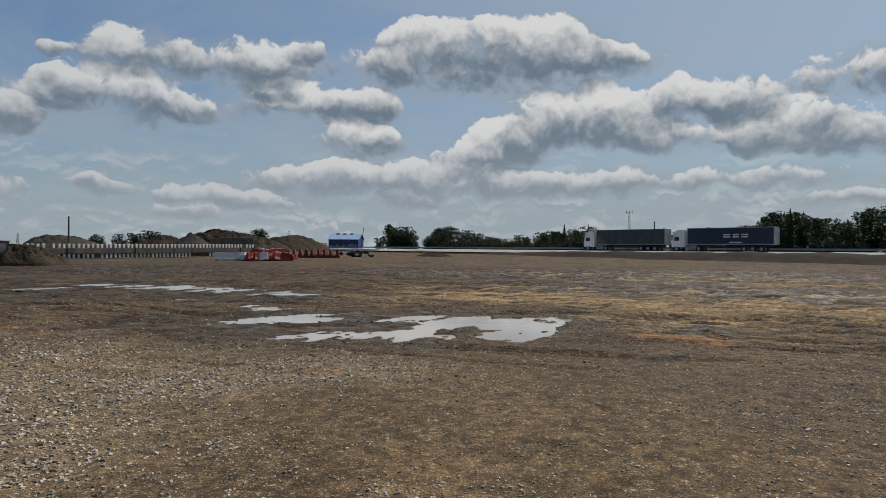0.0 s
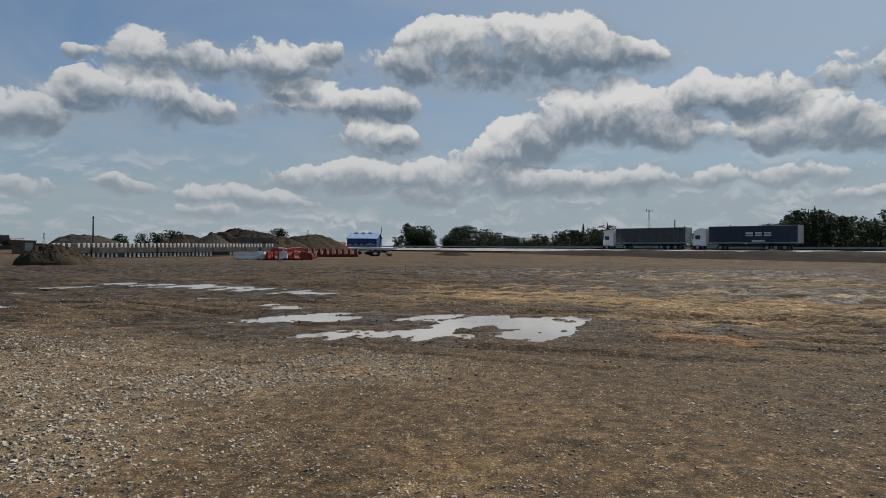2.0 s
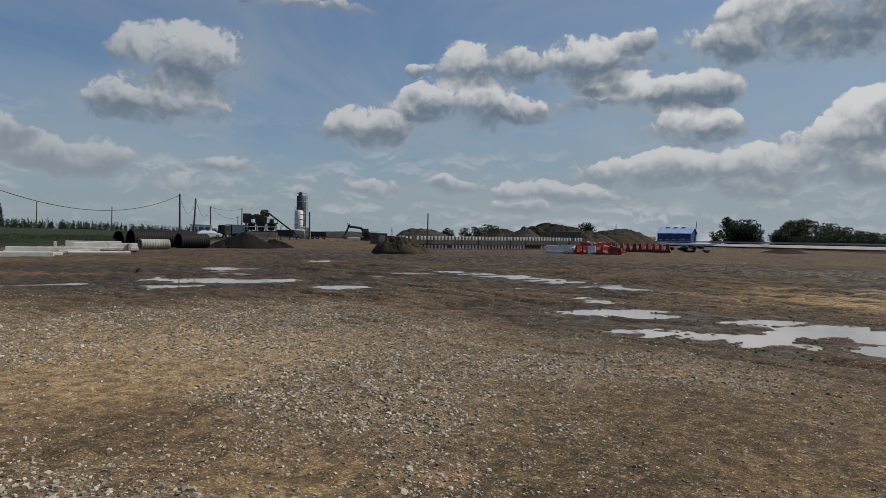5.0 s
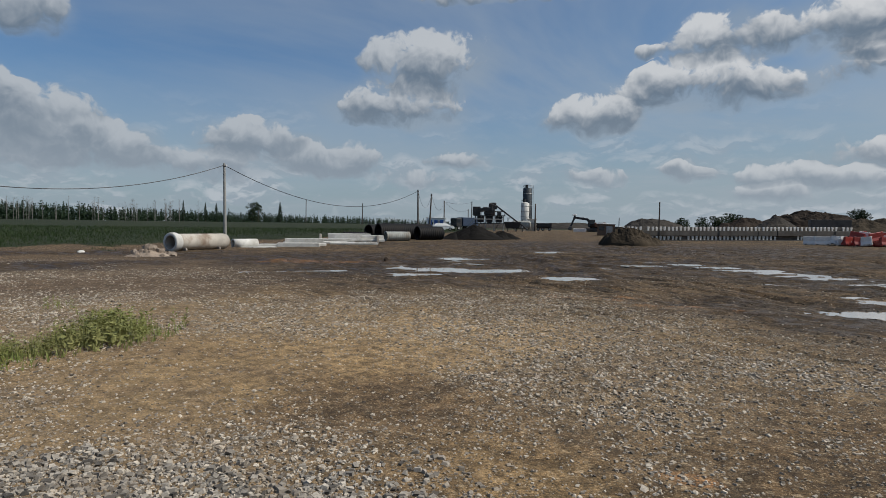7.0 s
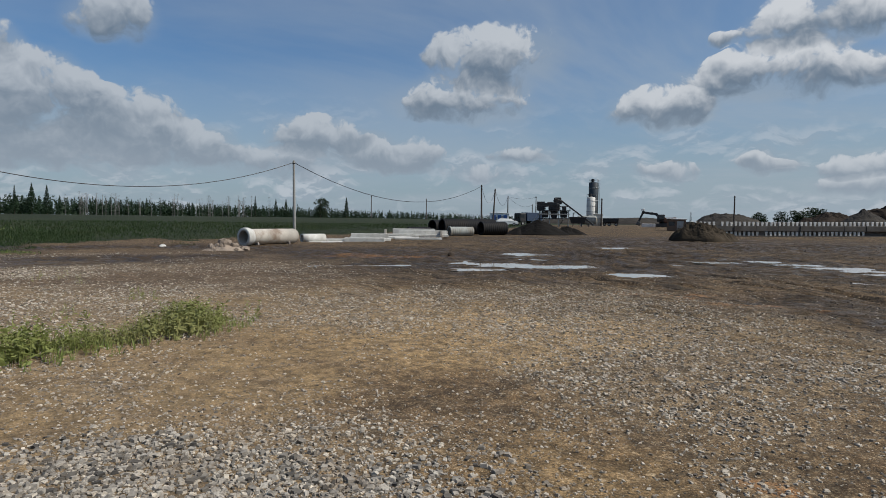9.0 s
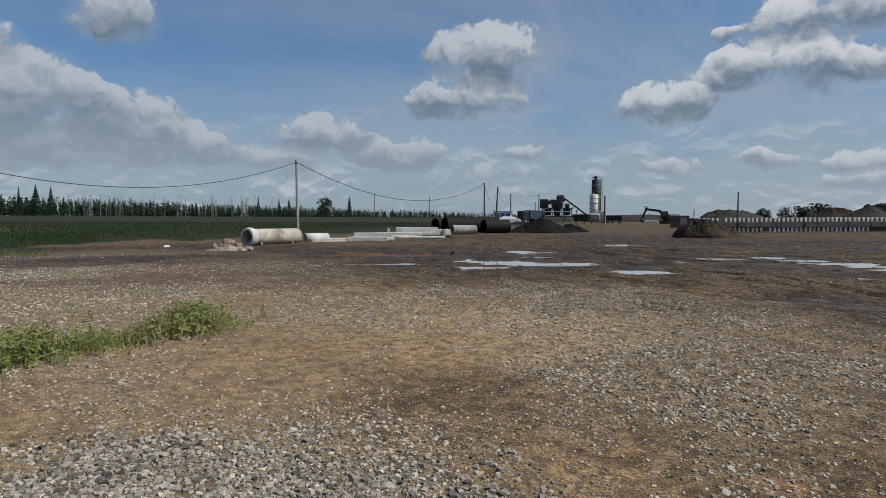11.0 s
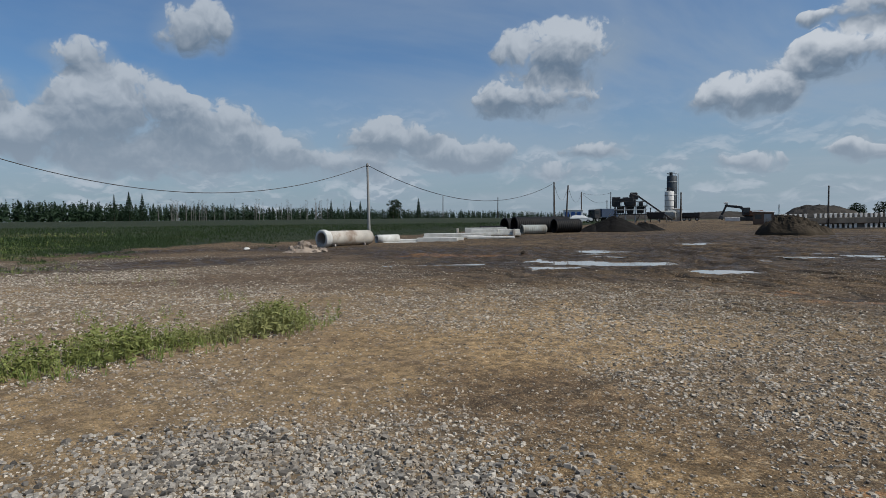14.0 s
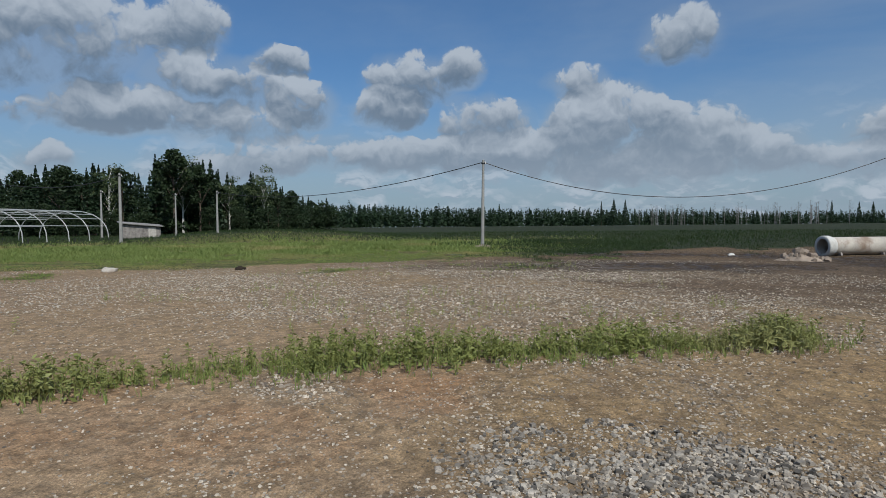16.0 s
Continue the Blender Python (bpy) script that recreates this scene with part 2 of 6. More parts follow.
RED_PLASTIC = surface("red_plastic", (0.23, 0.026, 0.020), 0.5, vary=0.25, scale=1.5, dirt=(0.25, 0.10, 0.07))
RED_DEEP = surface("dusty_red_plastic", (0.15, 0.022, 0.018), 0.6, vary=0.3, scale=1.0, dirt=(0.15, 0.07, 0.05))
WHITE_PLASTIC = surface("white_plastic", (0.66, 0.63, 0.60), 0.5, vary=0.15, scale=1.5, dirt=(0.42, 0.36, 0.32))
STEEL_DARK = surface("dark_steel", (0.020, 0.022, 0.025), 0.65, 0.0, vary=0.3, scale=1.5, dirt=(0.07, 0.05, 0.04))
STEEL_GREY = surface("grey_steel", (0.30, 0.31, 0.31), 0.5, 0.3, vary=0.2, scale=1.0, dirt=(0.2, 0.16, 0.12))
SILO_DARK = surface("silo_dark_paint", (0.026, 0.036, 0.045), 0.6, 0.0, vary=0.25, scale=0.6, dirt=(0.05, 0.052, 0.052))
SILO_WHITE = surface("silo_white_paint", (0.62, 0.61, 0.57), 0.6, vary=0.15, scale=0.6, dirt=(0.42, 0.38, 0.32))
BLUE_METAL = surface("blue_sheet_metal", (0.015, 0.05, 0.18), 0.5, 0.1, vary=0.2, scale=0.4)
BLUE_ROOF = surface("pale_blue_roof", (0.28, 0.38, 0.55), 0.5, 0.1, vary=0.15, scale=0.4)
BLUE_CABIN = surface("blue_paint", (0.02, 0.07, 0.24), 0.5, vary=0.2, scale=1.0)
WHITE_PAINT = surface("white_paint", (0.72, 0.72, 0.70), 0.45, vary=0.08, scale=1.0)
TARP_GREY = surface("grey_tarpaulin", (0.052, 0.060, 0.062), 0.6, vary=0.15, scale=0.7, dirt=(0.12, 0.115, 0.11))
TARP_BLUE = surface("navy_tarpaulin", (0.012, 0.024, 0.05), 0.5, vary=0.2, scale=0.7)
RUBBER = surface("tyre_rubber", (0.018, 0.018, 0.018), 0.85, vary=0.2, bump=0)
DARK_GLASS = glass("dark_glass")
WOOD_OLD = surface("weathered_planks", (0.24, 0.22, 0.20), 0.9, vary=0.3, scale=2.5, dirt=(0.13, 0.11, 0.10))
ROOF_OLD = surface("old_slate_roof", (0.22, 0.21, 0.20), 0.9, vary=0.25, scale=1.0)
BRICK_PALE = surface("pale_render", (0.33, 0.30, 0.25), 0.9, vary=0.15, scale=0.6)
ROOF_RED = surface("red_roof", (0.25, 0.07, 0.05), 0.8, vary=0.2, scale=0.5)
BARK = surface("bark", (0.10, 0.075, 0.055), 0.95, vary=0.35, scale=3.0)
BIRCH_BARK = surface("birch_bark", (0.55, 0.53, 0.49), 0.85, vary=0.25, scale=3.0, dirt=(0.10, 0.09, 0.08))
EARTH = surface("earth_heap", (0.047, 0.037, 0.026), 0.95, vary=0.35, scale=0.6, fine=9, bump=0.5, dirt=(0.06, 0.046, 0.032), spec=0.08)
EARTH_GREY = surface("gravel_heap", (0.047, 0.042, 0.037), 0.95, vary=0.3, scale=0.35, fine=8, bump=0.5, dirt=(0.06, 0.052, 0.042), spec=0.08)
EARTH_DARK = surface("dark_topsoil", (0.034, 0.026, 0.020), 0.95, vary=0.35, scale=0.5, fine=8, bump=0.5, spec=0.08)
EARTH_BLACK = surface("black_aggregate", (0.013, 0.012, 0.011), 0.9, vary=0.3, scale=0.6, fine=12, bump=0.5, spec=0.05)
RUBBLE = surface("clay_clods", (0.25, 0.20, 0.155), 0.95, vary=0.3, scale=1.5, fine=14, bump=0.4)
YELLOW_PAINT = surface("orange_machine_paint", (0.11, 0.045, 0.022), 0.5, vary=0.25, scale=1.0, dirt=(0.14, 0.09, 0.06))
LEAF_SPRUCE = foliage("spruce_needles", (0.012, 0.026, 0.012), (0.028, 0.052, 0.022))
LEAF_BROAD = foliage("broad_leaves", (0.013, 0.024, 0.009), (0.030, 0.050, 0.018))
LEAF_BIRCH = foliage("birch_leaves", (0.05, 0.075, 0.03), (0.11, 0.14, 0.06))
LEAF_BUSH = foliage("willow_leaves", (0.05, 0.075, 0.02), (0.11, 0.13, 0.045))
DEAD_BARK = surface("dead_bark", (0.17, 0.16, 0.15), 0.9, vary=0.3, scale=1.0)
LEAF_WEED = foliage("weed_leaves", (0.105, 0.125, 0.030), (0.26, 0.28, 0.085), (0.29, 0.26, 0.12))
LEAF_GRASS = foliage("grass_blades", (0.016, 0.034, 0.009), (0.036, 0.060, 0.017), (0.050, 0.064, 0.024))
LEAF_MEADOW = foliage("meadow_leaves", (0.080, 0.125, 0.030), (0.25, 0.30, 0.085), (0.28, 0.245, 0.10))


# ---- shape helpers ----
def ob_of(name, bm, mat, parent=None, label=""):
    mesh = bpy.data.meshes.new(name)
    bm.to_mesh(mesh)
    bm.free()
    mesh.materials.append(mat)
    ob = new(name, mesh)
    ob.parent = parent
    if label:
        ob["label"] = label
    return ob


def part(name, bm, mat, parent, label=""):
    """Links a bmesh as one mesh object under a thing or a part."""
    return ob_of(name, bm, mat, parent, label)


def box(size, at=(0, 0, 0), turn=(0, 0, 0), bevel=0.02, bm=None, taper=1.0):
    """A block with broken edges, standing on at."""
    bm = bm or bmesh.new()
    made = bmesh.ops.create_cube(bm, size=1.0)["verts"]
    for v in made:
        k = taper if v.co.z > 0 else 1.0
        v.co = Vector((v.co.x * size[0] * k, v.co.y * size[1] * k, (v.co.z + 0.5) * size[2]))
    if bevel:
        edges = list({e for v in made for e in v.link_edges})
        made = bmesh.ops.bevel(bm, geom=edges, offset=min(bevel, 0.3 * min(size)), segments=1, affect="EDGES", profile=0.5)["verts"]
        made = list({v for v in made})
    bmesh.ops.transform(bm, matrix=pose(*at, *turn), verts=made)
    return bm


def rod(a, b, r0, r1=None, seg=10, bm=None, caps=True):
    """A round bar from a to b."""
    bm = bm or bmesh.new()
    a, b = Vector(a), Vector(b)
    length = (b - a).length
    m = Matrix.Translation((a + b) / 2) @ (b - a).to_track_quat("Z", "Y").to_matrix().to_4x4()
    bmesh.ops.create_cone(bm, cap_ends=caps, segments=seg, radius1=r0, radius2=r0 if r1 is None else r1, depth=length, matrix=m)
    return bm


def lathe(profile, seg=32, bm=None, axis="z", smooth=True):
    """Turns a profile of (radius, height) about an axis."""
    bm = bm or bmesh.new()
    rings = []
    for r, h in profile:
        ring = []
        for i in range(seg):
            a = 2 * math.pi * i / seg
            c = (r * math.cos(a), r * math.sin(a), h)
            ring.append(bm.verts.new(c if axis == "z" else (h, c[0], c[1])))
        rings.append(ring)
    for one, two in zip(rings, rings[1:]):
        for i in range(seg):
            bm.faces.new((one[i], one[(i + 1) % seg], two[(i + 1) % seg], two[i])).smooth = smooth
    bmesh.ops.recalc_face_normals(bm, faces=bm.faces)
    return bm


def thing(name, m, label, category, group=""):
    ob = new(name)
    ob.matrix_world = m
    ob.empty_display_size = 0.2
    return tagged(ob, label, category, group)


# ---- the lie of the land ----
ROAD_N, ROAD_S = Vector((0.707, 0.707)), 106.0     # the road runs square to ROAD_N, this far off


def hash_grid(ix, iy, seed):
    h = (ix.astype(np.int64) * 374761393 + iy.astype(np.int64) * 668265263 + seed * 982451653) & 0x7FFFFFFF
    h = ((h ^ (h >> 13)) * 1274126177) & 0x7FFFFFFF
    return ((h ^ (h >> 16)) & 0xFFFF) / 65535.0


def value_noise(x, y, seed=0):
    ix, iy = np.floor(x), np.floor(y)
    fx, fy = x - ix, y - iy
    fx, fy = fx * fx * (3 - 2 * fx), fy * fy * (3 - 2 * fy)
    a, b = hash_grid(ix, iy, seed), hash_grid(ix + 1, iy, seed)
    c, d = hash_grid(ix, iy + 1, seed), hash_grid(ix + 1, iy + 1, seed)
    return (a * (1 - fx) + b * fx) * (1 - fy) + (c * (1 - fx) + d * fx) * fy


def fbm(x, y, size, octaves=4, seed=0, gain=0.5):
    total, k, amp = 0.0, 0.0, 1.0
    for o in range(octaves):
        total = total + amp * value_noise(x / size + 17.3 * o, y / size - 9.1 * o, seed + o)
        k += amp
        amp, size = amp * gain, size * 0.5
    return total / k - 0.5


def smooth(x, lo, hi):
    t = np.clip((x - lo) / (hi - lo), 0, 1)
    return t * t * (3 - 2 * t)


def ellipse(x, y, cx, cy, rx, ry, turn):
    """1 in the middle of an ellipse, 0 on its edge, less outside."""
    c, s = math.cos(radians(turn)), math.sin(radians(turn))
    u, v = (x - cx) * c + (y - cy) * s, -(x - cx) * s + (y - cy) * c
    return 1 - np.sqrt((u / rx) ** 2 + (v / ry) ** 2)


def land(x, y):
    """Height of the ground, without its small bumps."""
    x, y = np.asarray(x, float), np.asarray(y, float)
    r = np.hypot(x, y)
    z = 1.0 * smooth(r, 35, 130)
    s = x * ROAD_N.x + y * ROAD_N.y + 2.5 * fbm(x, y, 6.0, 3, 5)
    z = z + 0.35 * smooth(s, 76, 82) * smooth(x * 0.707 - y * 0.707, -95, -40)
    az = np.degrees(np.arctan2(-x, y))
    z = z + 1.6 * smooth(r, 110, 280) * smooth(az, 46, 62)
    z = z + 0.9 * smooth(ellipse(x, y, -78, -52, 26, 16, 40), -0.3, 0.7)
    return z


def spot(az, d, up=0.0):
    p = heading(az) * d
    return (p.x, p.y, float(land(p.x, p.y)) + up)


def stand(az, d, turn=0.0, up=0.0, scale=1.0):
    """A pose on the ground at that bearing and distance; its x runs to the right across the line of sight, y away."""
    return pose(*spot(az, d, up), 0, 0, az + turn) @ Matrix.Scale(scale, 4)


# ---- ground ----
PUDDLES = [  # middle x, y, half length, half width, turn
    (0.7, 14.4, 2.1, 1.5, -8), (-0.9, 12.5, 2.9, 0.85, 0), (-4.5, 14.9, 1.7, 0.75, 40), (-2.9, 15.2, 0.9, 0.7, 30),
    (-5.3, 18.0, 0.65, 0.9, 20), (-11.3, 26.4, 4.2, 1.3, -22), (-16.2, 28.2, 2.6, 0.9, -10), (13.4, 33.2, 3.6, 0.9, -25),
    (17.6, 29.4, 2.2, 0.6, -30), (-25.7, 21.1, 1.4, 2.2, 50), (-19.1, 15.9, 2.1, 1.5, 50),
    (-21.3, 10.9, 1.7, 0.8, 62), (-22.0, 14.6, 0.8, 1.1, 56), (-18.4, 12.7, 1.0, 0.6, 55), (-13.9, 16.4, 1.0, 0.7, 40),
    (-22.2, 7.9, 0.9, 0.6, 70), (-16.4, 22.0, 1.0, 0.7, 36), (-22.6, 18.6, 1.0, 0.8, 50), (-17.0, 25.4, 1.3, 0.7, 30), (-6.2, 23.4, 1.6, 0.7, -10),
    (-8.6, 20.6, 0.7, 0.5, 20), (-30.5, 33.0, 2.2, 1.6, 42), (-36.0, 20.0, 2.0, 1.2, 60), (8.8, 34.5, 2.6, 0.8, -15), (3.0, 15.6, 0.9, 0.5, -20),
]
MUD = [  # places where mud is churned and wet
    (4.4, 14.8, 2.4, 0.8, -35), (12, 27, 12, 5, -20), (-22, 22, 10, 12, 0), (-12, 26, 9, 5, -20), (-2, 14, 6, 3.5, 0), (-20, 13, 6, 4, 50),
    (-39, 8, 7, 3.2, 70), (-40, -6, 12, 2.4, 100), (-28, 17, 12, 7, 50), (-29, -1, 3.5, 8, 8), (10, 45, 25, 10, 0), (-30, 45, 20, 14, 30), (-21, 25, 13, 7, 40),
]
SAND = [(7, 22, 9, 5, -25), (13, 25, 7, 4, -30), (4, 27, 6, 3, -10), (16, 40, 12, 6, -30), (6, 15.5, 3, 2, -30), (-17, -10, 6, 15, -35), (-7, -0.5, 3, 5, 20), (-10, 5, 5, 4, 30), (-4.6, -4.2, 2.4, 3.2, 40), (-9, -9, 5, 5, 0)]
CLAY = [(-5.2, -6.3, 1.7, 0.8, 40), (-6.5, -3.0, 1.2, 0.6, 20), (-2.35, 3.75, 0.20, 0.10, 20), (-1.7, 8.5, 0.5, 0.25, 0), (-7.5, 12.5, 1.2, 0.5, 20),
        (-4.6, -4.0, 1.4, 0.8, 60), (-10, 12.3, 1.5, 0.5, 40), (-27, 13, 3, 1.2, 60), (5.2, 12.4, 1.2, 0.6, -30)]
GRAVEL = [(-3.9, 0.0, 1.8, 2.0, 0), (-4.9, 6.0, 2.6, 1.9, 130), (-16, -10, 3.2, 12, -35), (-6.4, -4.4, 0.8, 0.5, 40), (-12, 6, 3.5, 1.6, 70),
          (-3.0, 8.2, 3.0, 1.2, 20), (-26, -4, 5, 6, 0), (-9, 8.5, 3, 1.2, 120), (-15, -5, 4.5, 9, -8), (-10.5, 4.2, 2.4, 1.6, 40), (-7.6, 8.2, 4.2, 3.6, 0), (-10.5, 9.5, 3.4, 2.6, 30)]


def zone(x, y, spots, soft=0.5, rough=0.5, size=1.2, seed=3):
    best = np.full(np.shape(x), -9.0)
    for cx, cy, rx, ry, turn in spots:
        best = np.maximum(best, ellipse(x, y, cx, cy, rx, ry, turn))
    return smooth(best + rough * 2 * fbm(x, y, size, 4, seed), -soft, soft)


def grass_line(az):
    """How far off the grass begins, by bearing."""
    return np.interp(az, [30, 46, 50, 57, 66, 76, 84, 96, 107, 115, 132, 150, 170], [400, 190, 100, 82, 66, 56, 52, 40, 34, 32, 31, 34, 36])


def grass_zone(x, y):
    r, az = np.hypot(x, y), np.degrees(np.arctan2(-x, y))
    start = grass_line(az) * (1 + 0.22 * fbm(x, y, 5.0, 4, 31))
    far = smooth(r, 190, 260) * (az < 46)
    inside = smooth(r - start, -1.0, 2.5) * (az > 30)
    stray = smooth(fbm(x, y, 2.6, 4, 77), 0.12, 0.24) * smooth(r - start * 0.72, -1, 5) * (az > 80)
    return np.clip(np.maximum(np.maximum(inside, stray), far), 0, 1)


def nearest_puddle(x, y):
    best = np.full(np.shape(x), -9.0)
    for cx, cy, rx, ry, turn in PUDDLES:
        best = np.maximum(best, ellipse(x, y, cx, cy, rx, ry, turn))
    return best


def puddle_depth(x, y):
    best = nearest_puddle(x, y)
    u, v = x * 0.42 + y * 0.91, x * 0.91 - y * 0.42
    ragged = 0.8 * fbm(x, y, 1.3, 4, 11) + 2.7 * fbm(u * 0.25, v, 0.60, 3, 12) + 0.7 * fbm(x, y * 1.3, 0.22, 2, 13)
    return smooth(best + ragged, 0.02, 0.30)


def rut_mask(x, y):
    """Wheel tracks that wander across the yard, 1 in the track."""
    bend = 2.2 * fbm(x, y, 9.0, 3, 24)
    u = x * 0.28 + y * 0.96 + bend
    v = x * 0.96 - y * 0.28
    lines = np.abs(fbm(v * 0.10, u, 1.5, 3, 25)) * 2
    where = smooth(fbm(x, y, 7.0, 3, 29), -0.12, 0.10) * (1 - smooth(np.degrees(np.arctan2(-x, y)), 40, 58))
    return (1 - smooth(lines, 0.03, 0.17)) * where


def ground_height(x, y):
    r = np.hypot(x, y)
    grass = grass_zone(x, y)
    mud = zone(x, y, MUD, 0.5, 0.5, 2.0, 5)
    near = 1 - smooth(r, 45, 75)
    z = land(x, y)
    z = z + near * (1 - 0.75 * puddle_depth(x, y)) * (0.045 * fbm(x, y, 1.6, 4, 21) + 0.045 * fbm(x, y, 0.30, 3, 22))
    hollow = puddle_depth(x, y)
    calm = 1 - smooth(nearest_puddle(x, y), -0.75, -0.30)      # even ground round the water
    z = z - near * calm * 0.15 * rut_mask(x, y) * smooth(r, 7, 14)
    z = z + near * calm * smooth(r, 9, 18) * (1 - smooth(np.degrees(np.arctan2(-x, y)), 55, 80)) * (0.16 * fbm(x, y, 0.8, 3, 33) - 0.16 * np.abs(fbm(x * 0.8 + y * 0.3, y, 1.9, 3, 34)))
    z = z + near * calm * mud * (0.20 * fbm(x, y, 0.9, 3, 27) + 0.12 * fbm(x, y, 0.4, 3, 26))
    z = z + near * 0.03 + grass * 0.06 * (fbm(x, y, 3.0, 3, 28) + 0.5)
    return z - near * 0.10 * hollow


def build_ground():
    az = np.concatenate([np.arange(-44, 152, 0.32), np.arange(154, 314, 4.0)])
    inner = np.geomspace(1.2, 62, 460)
    outer = np.geomspace(62, 4600, 90)[1:]
    r = np.concatenate([inner, outer])
    A, R = np.meshgrid(np.radians(az), r)
    X, Y = -np.sin(A) * R, np.cos(A) * R
    Z = ground_height(X, Y)
    rows, cols = X.shape
    verts = np.stack([X.ravel(), Y.ravel(), Z.ravel()], 1)
    verts = np.concatenate([verts, [[0, 0, 0]]])
    i, j = np.meshgrid(np.arange(rows - 1), np.arange(cols), indexing="ij")
    a, b = i * cols + j, i * cols + (j + 1) % cols
    quads = np.stack([a, a + cols, b + cols, b], -1).reshape(-1, 4)
    mesh = bpy.data.meshes.new("ground")
    fan = [(k, (k + 1) % cols, rows * cols) for k in range(cols)]
    mesh.from_pydata(verts.tolist(), [], quads.tolist() + fan)
    mesh.polygons.foreach_set("use_smooth", np.ones(len(mesh.polygons), bool))
    x, y = verts[:, 0], verts[:, 1]
    one = np.stack([zone(x, y, GRAVEL, 0.55, 0.6, 1.2, 3), grass_zone(x, y), zone(x, y, MUD, 0.5, 0.6, 2.0, 5), zone(x, y, SAND, 0.5, 0.9, 2.4, 7)], 1)
    clay = zone(x, y, CLAY, 0.4, 0.6, 0.6, 9)
    damp = smooth(puddle_depth(x, y), 0.0, 0.6)
    two = np.stack([clay, damp, rut_mask(x, y) * smooth(np.hypot(x, y), 7, 14) * (1 - smooth(np.hypot(x, y), 90, 130)), np.ones(len(x))], 1)
    az, r = np.degrees(np.arctan2(-x, y)), np.hypot(x, y)
    dry = smooth(az + 34 * fbm(x, y, 5.0, 3, 15), 38, 84) * (1 - 0.8 * smooth(r, 30, 42))
    lush = smooth(az + 30 * fbm(x, y, 9.0, 3, 16), 88, 106) * (1 - smooth(r, 62, 95))
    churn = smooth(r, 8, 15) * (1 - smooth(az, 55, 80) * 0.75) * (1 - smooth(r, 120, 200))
    dusty = smooth(az + 26 * fbm(x, y, 3.0, 3, 18), 100, 132)
    three = np.stack([dry, lush, churn, dusty], 1)
    for name, data in (("zones", one), ("stains", two), ("lie", three)):
        mesh.attributes.new(name, "FLOAT_COLOR", "POINT").data.foreach_set("color", data.astype(np.float32).ravel())
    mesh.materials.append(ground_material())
    ob = new("ground", mesh)
    return tagged(ob, "bare yard of brown mud, sand and crushed stone, with a grass field beyond", "ground", kind="structure")


